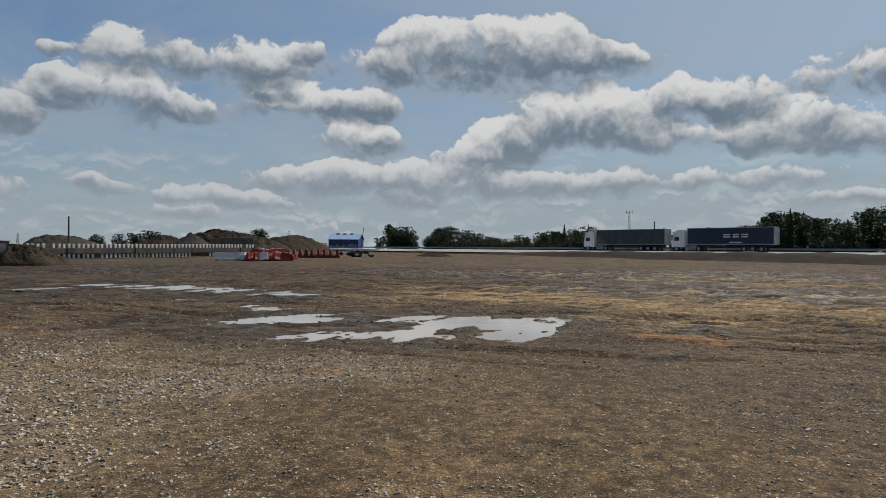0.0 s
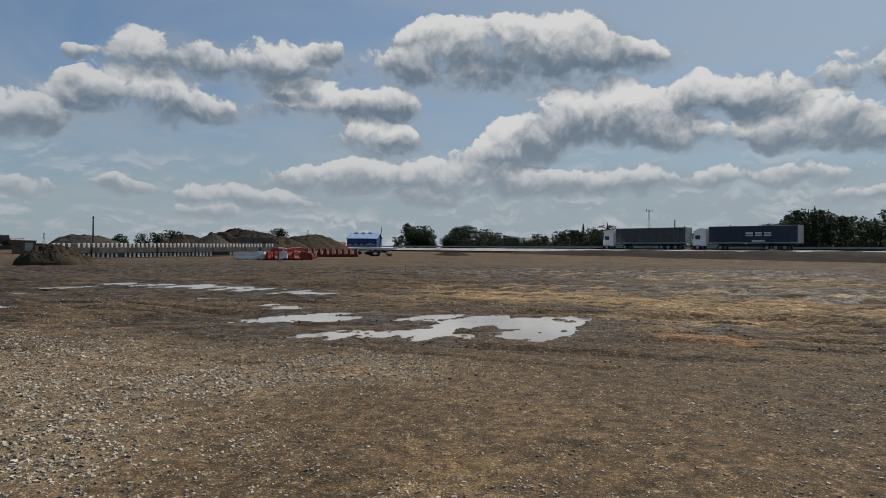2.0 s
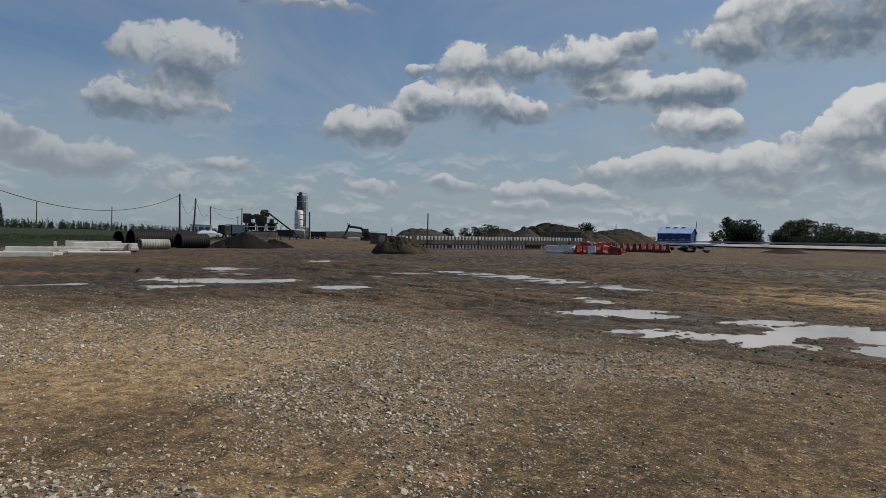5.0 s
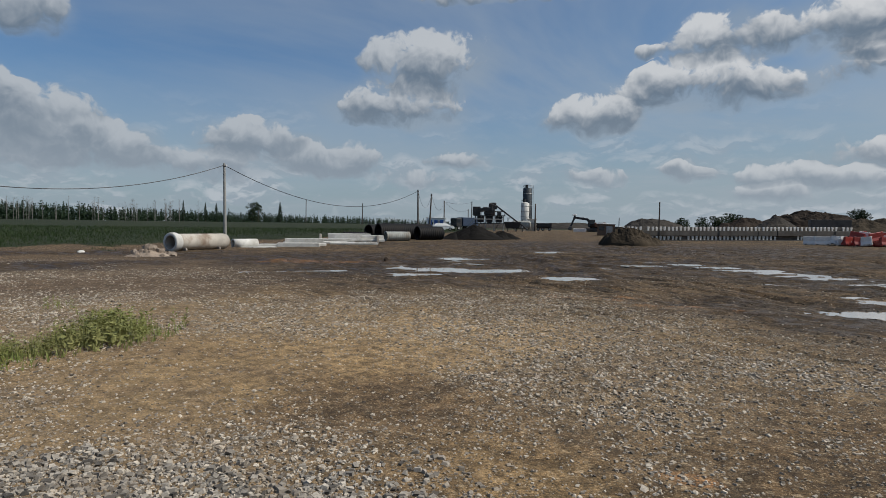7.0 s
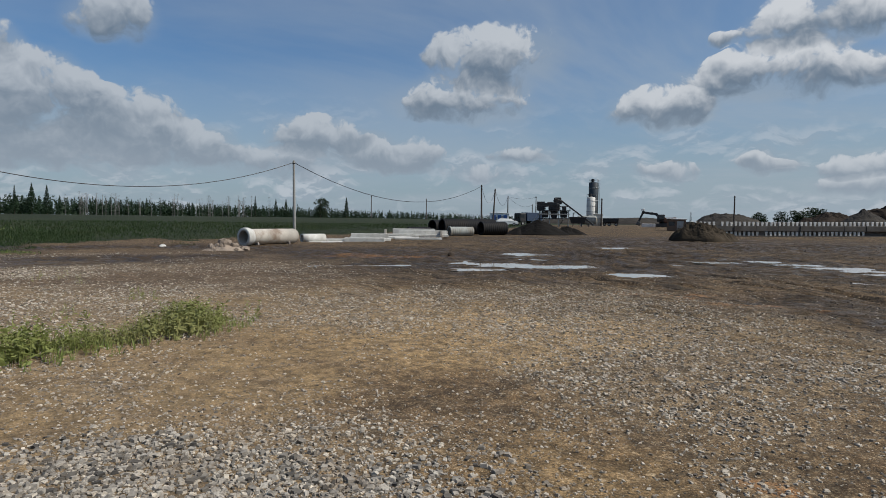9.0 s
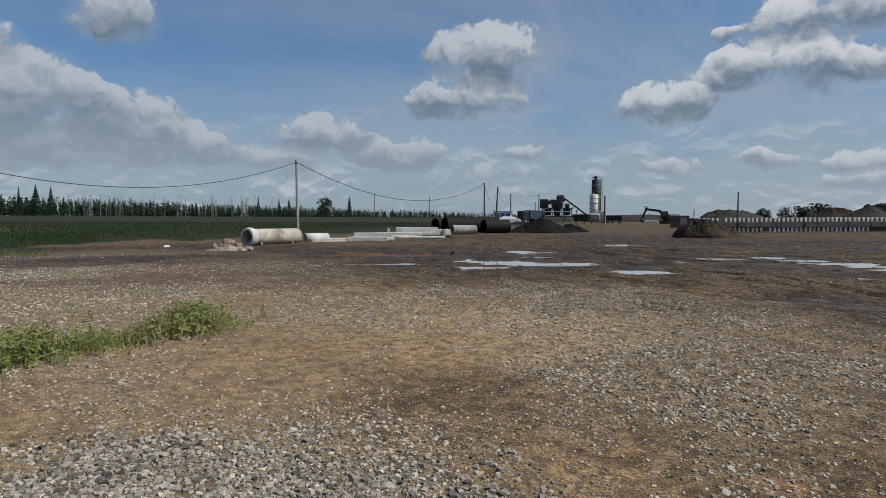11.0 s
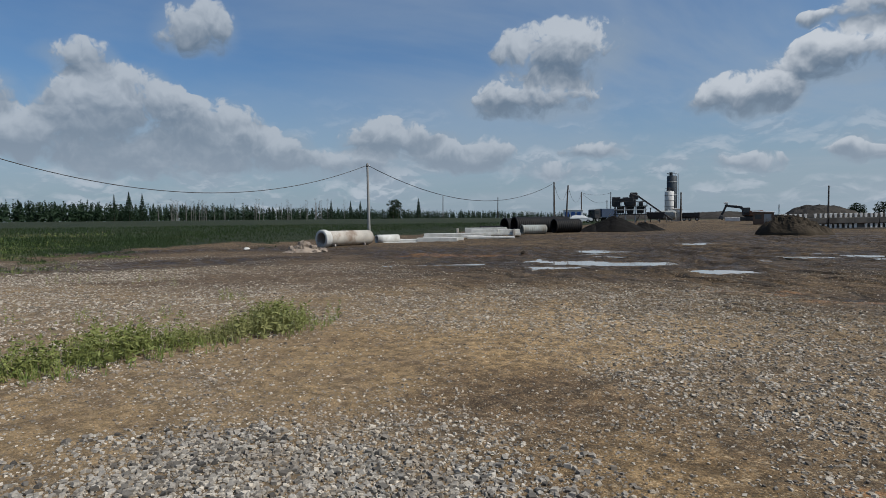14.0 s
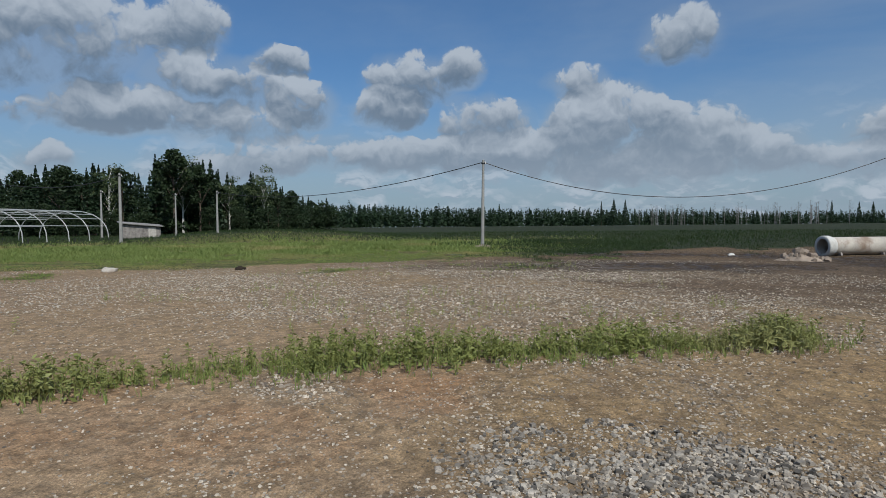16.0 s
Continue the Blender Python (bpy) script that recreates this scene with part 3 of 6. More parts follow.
def ground_material():
    mat = bpy.data.materials.new("yard_ground")
    mat.use_nodes = True
    n = Nodes(mat.node_tree)
    at = n.add("ShaderNodeTexCoord").outputs["Object"]

    def read(name):
        split = n.add("ShaderNodeSeparateColor")
        node = n.add("ShaderNodeAttribute", attribute_name=name)
        n.put(split.inputs[0], node.outputs["Color"])
        return split.outputs[0], split.outputs[1], split.outputs[2], node.outputs["Alpha"]

    gravel, grass, mud, sand = read("zones")
    clay, damp, rut, _ = read("stains")
    dry, lush, churn, dusty = read("lie")
    wide, mid, close = n.noise(at, 0.22, 5.0, 0.6), n.noise(at, 1.6, 5.0, 0.6), n.noise(at, 18.0, 6.0, 0.7)
    tone = n.mix(n.ramp(wide, 0.32, 0.68), (0.064, 0.045, 0.028), (0.180, 0.133, 0.082))
    tone = n.mix(n.math("MULTIPLY", dry, n.ramp(mid, 0.3, 0.65, 0.85, 0.45)), tone, (0.262, 0.203, 0.152))
    tone = n.mix(n.math("MULTIPLY", n.ramp(mid, 0.40, 0.66, 0.0, 0.85), n.math("SUBTRACT", 1.0, n.math("MULTIPLY", dry, 0.6))), tone, (0.105, 0.080, 0.054))
    tone = n.mix(n.math("MULTIPLY", sand, n.ramp(mid, 0.3, 0.6, 0.45, 0.95)), tone, (0.44, 0.345, 0.21))
    tone = n.mix(n.math("MULTIPLY", mud, n.ramp(mid, 0.36, 0.66, 0.96, 0.5)), tone, (0.048, 0.036, 0.026))
    pale = n.ramp(n.noise(n.vec("MULTIPLY", at, (0.7, 1.5, 1)), 0.9, 6.0, 0.65, 0.6), 0.56, 0.70)
    tone = n.mix(n.math("MULTIPLY", pale, n.ramp(sand, 0.0, 1.0, 0.35, 0.8)), tone, (0.29, 0.23, 0.15))
    tone = n.mix(n.math("MULTIPLY", clay, 0.85), tone, (0.43, 0.245, 0.125))
    tone = n.mix(n.math("MULTIPLY", rut, n.ramp(mid, 0.3, 0.6, 0.9, 0.55)), tone, (0.050, 0.037, 0.026))
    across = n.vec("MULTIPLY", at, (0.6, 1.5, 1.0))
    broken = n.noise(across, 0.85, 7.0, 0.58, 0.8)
    # shade of the ruts painted in: dark where the churned relief lies low
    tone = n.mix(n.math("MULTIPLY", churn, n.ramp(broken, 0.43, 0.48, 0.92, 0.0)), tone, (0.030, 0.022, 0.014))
    crumbs = n.noise(n.vec("ADD", across, (31, 17, 0)), 0.62, 8.0, 0.60, 1.0)
    tone = n.mix(n.math("MULTIPLY", churn, n.ramp(crumbs, 0.53, 0.57, 0.0, 0.85)), tone, n.mix(sand, (0.17, 0.132, 0.092), (0.62, 0.49, 0.30)))
    tone = n.mix(n.math("MULTIPLY", dusty, n.ramp(mid, 0.32, 0.62, 0.95, 0.55)), tone, (0.50, 0.405, 0.30))
    # loose stones, from pebbles to grit
    flatten = n.vec("MULTIPLY", at, (1, 1, 0.3))
    for scale, share, strength in ((16.0, 0.72, 0.45), (38.0, 0.58, 0.55), (85.0, 0.50, 0.5)):
        chance = n.cells(flatten, scale, out="Color")
        pick = n.add("ShaderNodeSeparateColor")
        n.put(pick.inputs[0], chance)
        core = n.ramp(n.cells(flatten, scale), 0.30, 0.52, 1.0, 0.0)
        limit = n.math("SUBTRACT", share + 0.12, n.math("MULTIPLY", gravel, 0.42))
        shown = n.math("MULTIPLY", n.ramp(n.math("SUBTRACT", pick.outputs[0], limit), 0.0, 0.06), core)
        shown = n.math("MULTIPLY", shown, n.ramp(n.math("ADD", grass, n.math("MULTIPLY", mud, 0.7)), 0.0, 1.0, strength, 0.1))
        stone = n.mix(pick.outputs[1], (0.20, 0.178, 0.145), (0.62, 0.57, 0.48))
        tone = n.mix(shown, tone, stone)
    tone = n.mix(n.math("MULTIPLY", gravel, n.ramp(close, 0.42, 0.62, 0.15, 0.7)), tone, (0.33, 0.28, 0.22))
    # dark specks painted for the shade in crevices between stones
    tone = n.mix(n.math("MULTIPLY", n.ramp(close, 0.45, 0.7), n.ramp(dry, 0.0, 1.0, 0.6, 0.35)), tone, (0.042, 0.031, 0.021))
    tone = n.mix(n.math("MULTIPLY", mud, 0.35), tone, (0.050, 0.038, 0.027))
    tone = n.mix(n.math("MULTIPLY", damp, 0.85), tone, (0.055, 0.043, 0.033))
    green = n.mix(n.ramp(n.noise(at, 0.13, 6.0, 0.7), 0.36, 0.66), (0.012, 0.026, 0.007), (0.028, 0.046, 0.013))
    green = n.mix(n.ramp(n.noise(at, 1.9, 5.0, 0.7), 0.45, 0.75, 0.0, 0.7), green, (0.060, 0.066, 0.026))
    meadow = n.mix(n.ramp(n.noise(at, 0.7, 6.0, 0.7), 0.38, 0.62), (0.09, 0.130, 0.036), (0.21, 0.225, 0.085))
    meadow = n.mix(n.ramp(n.noise(at, 0.35, 6.0, 0.7), 0.55, 0.66, 0.0, 0.8), meadow, (0.13, 0.095, 0.06))
    green = n.mix(lush, green, meadow)
    tone = n.mix(n.ramp(n.math("ADD", grass, n.math("MULTIPLY", n.math("SUBTRACT", mid, 0.5), 0.9)), 0.3, 0.7), tone, green)
    tone = n.mix(1.0, tone, n.mix(dry, (0.73, 0.61, 0.45), (0.535, 0.460, 0.370)), "MULTIPLY")
    # fine light and dark grain in the colour, for small shading round stones
    grit = n.noise(at, 46.0, 6.0, 0.8)
    lumps = n.noise(at, 5.5, 6.0, 0.75, 0.5)
    grain_shade = n.math("MULTIPLY", n.ramp(grit, 0.38, 0.62, 0.48, 1.48), n.ramp(lumps, 0.38, 0.62, 0.55, 1.45))
    grain_shade = n.math("MULTIPLY_ADD", n.math("SUBTRACT", grain_shade, 1.0), n.ramp(dry, 0.0, 1.0, 1.0, 0.70), 1.0)
    tone = n.mix(1.0, tone, grain_shade, "MULTIPLY")
    shader = n.add("ShaderNodeBsdfPrincipled")
    n.put(shader.inputs["Base Color"], tone)
    wet = n.math("MAXIMUM", damp, n.math("MULTIPLY", mud, n.ramp(mid, 0.4, 0.62, 0.8, 0.0)))
    n.put(shader.inputs["Roughness"], n.ramp(wet, 0.0, 1.0, 0.95, 0.42))
    shader.inputs["Specular IOR Level"].default_value = 0.3
    height = n.math("ADD", n.math("MULTIPLY", close, 0.9), n.math("MULTIPLY", n.cells(flatten, 46.0), -0.3))
    node = n.add("ShaderNodeBump")
    node.inputs["Strength"].default_value = 0.7
    node.inputs["Distance"].default_value = 0.022
    n.put(node.inputs["Height"], height)
    ruts = n.add("ShaderNodeBump")                     # crumbled ruts of the churned part
    ruts.inputs["Strength"].default_value = 0.85
    ruts.inputs["Distance"].default_value = 0.16
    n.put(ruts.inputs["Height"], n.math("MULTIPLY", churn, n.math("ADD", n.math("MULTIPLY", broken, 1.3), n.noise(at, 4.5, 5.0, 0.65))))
    n.tree.links.new(node.outputs[0], ruts.inputs["Normal"])
    n.tree.links.new(ruts.outputs[0], shader.inputs["Normal"])
    n.tree.links.new(shader.outputs[0], n.add("ShaderNodeOutputMaterial").inputs[0])
    return mat


build_ground()

water = bpy.data.materials.new("puddle_water")
water.use_nodes = True
n = Nodes(water.node_tree)
shader = n.add("ShaderNodeBsdfPrincipled")
shader.inputs["Base Color"].default_value = (0.40, 0.365, 0.325, 1)
shader.inputs["Roughness"].default_value = 0.07
shader.inputs["IOR"].default_value = 1.4
shader.inputs["Specular IOR Level"].default_value = 1.0
node = n.add("ShaderNodeBump")
node.inputs["Strength"].default_value = 0.05
node.inputs["Distance"].default_value = 0.01
n.put(node.inputs["Height"], n.noise(n.add("ShaderNodeTexCoord").outputs["Object"], 3.0, 2.0))
n.tree.links.new(node.outputs[0], shader.inputs["Normal"])
n.tree.links.new(shader.outputs[0], n.add("ShaderNodeOutputMaterial").inputs[0])
for k, (cx, cy, rx, ry, turn) in enumerate(PUDDLES):
    bm = bmesh.new()
    rim = [bm.verts.new((1.3 * rx * math.cos(a), 1.3 * ry * math.sin(a), 0)) for a in np.linspace(0, 2 * math.pi, 40, endpoint=False)]
    bm.faces.new(rim)
    ob = ob_of("puddle", bm, water)
    ob.matrix_world = pose(cx, cy, 0.006 - 0.0007 * k, 0, 0, turn)
    tagged(ob, "shallow muddy rain puddle in the yard reflecting the sky", "puddle", "puddles", "structure")


# ---- road ----
def along(s, off, up=0.0):
    """A point off metres beyond the yard along the road's normal and s metres along the road, to the right."""
    p = ROAD_N * off + Vector((ROAD_N.y, -ROAD_N.x)) * s
    return (p.x, p.y, up)


def strip(name, offs, ups, mat, label, category, s0=-420, s1=200, step=10.0):
    """A long band along the road with that cross section."""
    bm = bmesh.new()
    old = None
    for s in np.arange(s0, s1 + 1, step):
        ring = [bm.verts.new(along(s, o, u)) for o, u in zip(offs, ups)]
        if old:
            for a in range(len(ring) - 1):
                bm.faces.new((old[a], ring[a], ring[a + 1], old[a + 1]))
        old = ring
    bmesh.ops.recalc_face_normals(bm, faces=bm.faces)
    ob = ob_of(name, bm, mat)
    return tagged(ob, label, category, kind="structure")


ASPHALT = surface("asphalt", (0.075, 0.075, 0.077), 0.8, vary=0.2, scale=0.3, fine=20)
VERGE = surface("gravel_verge", (0.36, 0.34, 0.30), 0.95, vary=0.25, scale=0.3, fine=6, bump=0.4, dirt=(0.14, 0.115, 0.085))
ROAD_WHITE = surface("road_white", (0.70, 0.70, 0.68), 0.6, vary=0.08, scale=0.5)
ROAD_Z = 1.78
strip("road", (100.5, 101.5, 112, 113.5), (1.2, ROAD_Z, ROAD_Z, 1.0), ASPHALT, "grey asphalt highway on a low bank", "road")
bm = bmesh.new()
old = None
for s in np.arange(-105, 190, 1.2):                     # the raw cut edge of the raised ground beside the highway
    k = float(smooth(s, -105, -45))
    ring = []
    for off, up in ((77.0, 0.15), (78.4, 0.75), (79.6, 1.25), (80.6, 1.62), (82.6, 1.74), (86.5, 1.70)):
        wob = noise.fractal(Vector((s * 0.16, off * 0.5, 2.0)), 0.8, 2.0, 4)
        base = float(land(*along(s, off)[:2]))
        ring.append(bm.verts.new(along(s, off + 0.7 * wob, max(base - 0.1, k * (up + 0.28 * wob)) if off < 86 else k * 1.3)))
    if old:
        for q in range(5):
            bm.faces.new((old[q], ring[q], ring[q + 1], old[q + 1])).smooth = True
    old = ring
bmesh.ops.recalc_face_normals(bm, faces=bm.faces)
tagged(ob_of("bank", bm, EARTH_DARK), "raw dark earth bank along the raised highway ground", "bank", kind="structure")
strip("pavement", (84.0, 85.2, 91.8, 92.6), (1.38, 1.73, 1.76, 1.2), VERGE, "pale gravel shoulder beside the highway", "shoulder", -105, 200)
# white strip and rail added to imitate sky reflected at grazing angle off the road
strip("gleam_strip", (99.2, 99.3, 102.4, 102.5), (1.3, 1.80, 1.84, 1.7), ROAD_WHITE, "pale strip added for the sky's gleam on the highway edge", "edge strip")
strip("gleam_rail", (112.6, 112.6), (ROAD_Z + 0.35, ROAD_Z + 0.68), STEEL_GREY, "steel rail added for the sky's gleam along the highway", "guard rail")


def road_pose(az, off, turn=135.0):
    d = off / math.cos(radians(az + 45))
    p = heading(az) * d
    return pose(p.x, p.y, ROAD_Z, 0, 0, turn)


# ---- trucks on the road ----
def wheel(x, y, r, width, parent):
    tyre = part("wheel", lathe([(r * 0.55, -width / 2), (r * 0.94, -width / 2), (r, -width * 0.36), (r, width * 0.36), (r * 0.94, width / 2), (r * 0.55, width / 2)], 20), RUBBER, parent)
    tyre.matrix_local = pose(x, y, r, 90, 0, 0)
    part("rim", lathe([(0.01, width * 0.3), (r * 0.2, width * 0.42), (r * 0.5, width * 0.30), (r * 0.57, width * 0.45), (r * 0.57, -width * 0.45), (r * 0.5, -width * 0.30), (r * 0.2, -width * 0.42), (0.01, -width * 0.3)], 16), STEEL_GREY, tyre)


def truck(m, tarp, label, cab_mat, badge):
    """A tractor with a curtain-sided trailer; x runs forwards."""
    t = thing("semi_truck", m, label, "truck", "trucks on the highway")
    bm = bmesh.new()                                   # cab, from its side outline
    outline = ((0.0, 0.75), (2.25, 0.75), (2.32, 1.6), (2.15, 2.5), (1.85, 3.35), (1.2, 3.75), (0.0, 3.7))
    left = [bm.verts.new((6.4 + x, -1.22, z)) for x, z in outline]
    right = [bm.verts.new((6.4 + x, 1.22, z)) for x, z in outline]
    bm.faces.new(left), bm.faces.new(right[::-1])
    for i in range(len(left)):
        j = (i + 1) % len(left)
        bm.faces.new((left[i], right[i], right[j], left[j]))
    bmesh.ops.recalc_face_normals(bm, faces=bm.faces)
    bmesh.ops.bevel(bm, geom=bm.edges[:], offset=0.07, segments=2, affect="EDGES")
    cab = part("cab", bm, cab_mat, t)
    part("windscreen", box((0.03, 2.1, 0.85), (8.66, 0, 1.72), (0, -12, 0), 0.01), DARK_GLASS, cab)
    for side in (-1, 1):
        part("side_window", box((0.85, 0.03, 0.7), (7.75, side * 1.225, 1.85), bevel=0.01), DARK_GLASS, cab)
        part("mirror", box((0.12, 0.18, 0.6), (8.5, side * 1.4, 1.9), bevel=0.03), STEEL_DARK, cab)
        part("headlight", box((0.06, 0.35, 0.2), (8.69, side * 0.9, 0.85), bevel=0.02), WHITE_PLASTIC, cab)
    part("bumper", box((0.2, 2.4, 0.45), (8.62, 0, 0.35), bevel=0.06), STEEL_DARK, cab)
    part("chassis", box((15.6, 0.9, 0.25), (0.6, 0, 0.85), bevel=0.02), STEEL_DARK, t)
    part("fuel_tank", box((1.4, 0.5, 0.55), (5.0, 0.95, 0.5), bevel=0.12), STEEL_GREY, t)
    body = part("trailer_body", box((13.6, 2.5, 2.75), (-0.9, 0, 1.2), bevel=0.04), tarp, t)
    part("side_skirt", box((13.5, 2.53, 0.16), (-0.9, 0, 1.18), bevel=0.02), STEEL_GREY, body)
    part("top_rail", box((13.62, 2.54, 0.09), (-0.9, 0, 3.9), bevel=0.02), STEEL_GREY, body)
    for x in (5.85, -7.65):
        part("end_frame", box((0.12, 2.54, 2.8), (x, 0, 1.18), bevel=0.02), STEEL_GREY, body)
    for i in range(9):
        for side in (-1, 1):
            part("strap", box((0.04, 0.02, 2.6), (-6.6 + 1.42 * i, side * 1.258, 1.28), bevel=0), STEEL_DARK, body)
    if badge:
        for i, (w, x) in enumerate(((1.1, -0.6), (0.95, -2.0), (1.05, -3.35))):
            for z in (2.35, 2.72):
                part("badge_bar", box((w, 0.02, 0.2), (x, 1.27, z), bevel=0), WHITE_PLASTIC, body)
        part("badge_line", box((2.0, 0.02, 0.2), (-2.0, 1.27, 1.45), bevel=0), WHITE_PLASTIC, body)
    for x in (7.8, 4.0, -3.2, -4.5, -5.8):
        for y in (-1.05, 1.05):
            wheel(x, y, 0.5, 0.32, t)
    for y in (-1.15, 1.15):
        part("mudguard", box((4.4, 0.3, 0.08), (-4.5, y, 1.06), bevel=0.02), STEEL_DARK, t)
    return t


truck(road_pose(-17.1, 103.5), TARP_GREY, "white-cabbed articulated lorry with a grey tarpaulin trailer", WHITE_PAINT, False)
truck(road_pose(-25.2, 103.5), TARP_BLUE, "white-cabbed articulated lorry with a navy tarpaulin trailer", WHITE_PAINT, True)

# ---- poles and cables ----
TOPS = {}


def utility_pole(key, az, d, h, mat, r=0.13, lean=(0.0, 0.0), label="slender bare utility pole standing in the ground"):
    m = stand(az, d) @ pose(0, 0, 0, lean[1], lean[0], 0)
    t = thing("utility_pole", m, label, "pole", "utility poles")
    part("shaft", rod((0, 0, -0.4), (0, 0, h), r, r * 0.62, 12), mat, t)
    part("cap", rod((0, 0, h), (0, 0, h + 0.06), r * 0.66, r * 0.4, 12), mat, t)
    hook = part("hook", rod((-0.22, 0, h - 0.25), (0.22, 0, h - 0.25), 0.025, seg=6), STEEL_DARK, t)
    part("insulator", rod((0.2, 0, h - 0.27), (0.2, 0, h - 0.1), 0.05, 0.03, 8), WHITE_PLASTIC, hook)
    part("band", rod((0, 0, h - 0.32), (0, 0, h - 0.2), r * 0.72, seg=12), STEEL_DARK, t)
    TOPS[key] = m @ Vector((0, 0, h - 0.15))
    return t


def cable(a, b, sag, r=0.035):
    a, b = Vector(a), Vector(b)
    bm = bmesh.new()
    old = None
    side = (b - a).cross(Vector((0, 0, 1))).normalized()
    for i in range(41):
        k = i / 40
        c = a.lerp(b, k) - Vector((0, 0, 4 * sag * k * (1 - k)))
        ring = [bm.verts.new(c + r * (side * math.cos(q) + Vector((0, 0, 1)) * math.sin(q))) for q in np.linspace(0, 2 * math.pi, 6, endpoint=False)]
        if old:
            for q in range(6):
                bm.faces.new((old[q], ring[q], ring[(q + 1) % 6], old[(q + 1) % 6]))
        old = ring
    return tagged(ob_of("power_cable", bm, CABLE), "black insulated power cable sagging between poles", "cable", "power cables")


GREY_LABEL = "grey concrete utility pole at the edge of the field"
DARK_LABEL = "dark tarred wooden utility pole beyond the yard"
utility_pole("F", 104.55, 52, 7.5, POLE_GREY, 0.16, (0.9, 0), GREY_LABEL)
utility_pole("E", 71.75, 64, 7.55, POLE_GREY, 0.17, (-0.6, 0), GREY_LABEL)
utility_pole("C", 54.14, 100, 7.0, POLE_WOOD, 0.17, (-0.5, 0), DARK_LABEL)
utility_pole("K", 53.05, 112, 6.9, POLE_WOOD, 0.18, (3.0, 0), "dark wooden utility pole leaning over to one side")
utility_pole("L", 51.62, 135, 6.5, POLE_WOOD, 0.16, (0, 0), DARK_LABEL)
utility_pole("M", 48.98, 150, 7.0, POLE_WOOD, 0.15, (0, 0), DARK_LABEL)
utility_pole("N", 49.3, 170, 5.6, POLE_WOOD, 0.15, (0, 0), DARK_LABEL)
utility_pole("D", 43.0, 140, 6.2, POLE_WOOD, 0.22, (0, 0), DARK_LABEL)
utility_pole("A", 31.93, 140, 6.7, POLE_WOOD, 0.19, (0, 0), DARK_LABEL)
utility_pole("G", 136.05, 80, 8.0, POLE_GREY, 0.20, (0, 0), GREY_LABEL)
utility_pole("H", 128.45, 92, 5.9, POLE_GREY, 0.17, (0, 0), GREY_LABEL)
utility_pole("I", 131.8, 100, 6.3, POLE_GREY, 0.15, (0, 0), GREY_LABEL)
utility_pole("J", 137.4, 100, 6.9, POLE_GREY, 0.17, (0, 0), GREY_LABEL)
utility_pole("X", 151.5, 58, 8.0, POLE_GREY, 0.17, (0, 0), GREY_LABEL)
cable(TOPS["C"], TOPS["E"], 3.3)
cable(TOPS["E"], TOPS["F"], 3.2)
cable(TOPS["F"], TOPS["H"], 1.6)
cable(TOPS["G"], TOPS["X"], 2.2)
cable(TOPS["C"], TOPS["K"], 2.6, 0.025)
cable(TOPS["K"], TOPS["L"], 2.4, 0.025)
cable(TOPS["L"], TOPS["M"], 0.5, 0.025)
cable(TOPS["L"], TOPS["N"], 1.2, 0.025)
for az, d, h in ((2.6, 235, 7.5), (-0.3, 240, 8), (-2.2, 240, 8.2), (-3.0, 250, 7.5), (-13.6, 180, 8.5), (-19.4, 175, 8.8), (-20.2, 190, 7.6), (-22.9, 165, 6.5), (14.4, 240, 7.5), (64.5, 240, 9), (59.3, 230, 8)):
    utility_pole("far", az, d, h, POLE_WOOD, 0.2, (0.6 if az > -1 else -0.8, 0), "distant wooden utility pole near the highway trees")


def lattice_mast(az, d, h, w, arms):
    t = thing("lattice_mast", stand(az, d), "thin grey lattice mast far beyond the trees", "mast", "masts")
    for x, y in ((-1, -1), (1, -1), (0, 1)):
        part("leg", rod((x * w, y * w, 0), (x * w * 0.4, y * w * 0.4, h), 0.10, 0.07, 6), STEEL_GREY, t)
    for i in range(int(h / 2)):
        k = 1 - 0.6 * 2 * i / h
        part("brace", rod((-w * k, -w * k, 2 * i), (w * k, -w * k, 2 * i + 2), 0.05, seg=5), STEEL_GREY, t)
    if arms:
        for x in (-1.4, 0.0, 1.4):
            part("antenna", box((0.35, 0.3, 1.6), (x, -0.4, h - 1.2), bevel=0.05), WHITE_PLASTIC, t)
        part("crossbar", rod((-1.5, -0.3, h - 0.6), (1.5, -0.3, h - 0.6), 0.06, seg=6), STEEL_GREY, t)


lattice_mast(-17.2, 330, 21.5, 0.8, True)
lattice_mast(35.3, 330, 6.5, 0.5, False)

# ---- pipes and slabs at the edge of the yard ----
def tube_profile(outer, inner, length, flare=0.0):
    """Closed wall of a pipe along x, as (radius, position)."""
    p = [(inner, 0.0), (outer + flare, 0.0)]
    if flare:
        p += [(outer + flare, 0.35), (outer + flare * 0.3, 0.55)]
    return p + [(outer, 0.6), (outer, length), (inner, length), (inner, 0.0)]


def pose_between(a, b, r):
    """Lies on the ground from a to b, along x."""
    a, b = Vector(a), Vector(b)
    m = pose(a.x, a.y, a.z + r, 0, 0, math.degrees(math.atan2(b.y - a.y, b.x - a.x)))
    return m


a, b = spot(76.35, 41.8), spot(71.45, 45.2)
m = pose_between(a, b, 0.66 * 0.88) @ Matrix.Scale(0.88, 4)
pipe = thing("concrete_pipe", m, "large stained concrete drain pipe with a socket end, lying on chocks", "concrete pipe")
part("barrel", lathe(tube_profile(0.60, 0.49, 5.0), 40, axis="x"), CONCRETE, pipe)
part("socket", lathe([(0.50, -0.03), (0.69, -0.03), (0.70, 0.02), (0.70, 0.34), (0.66, 0.46), (0.60, 0.62)], 40, axis="x"), CONCRETE_PALE, pipe, "pale thick socket rim")
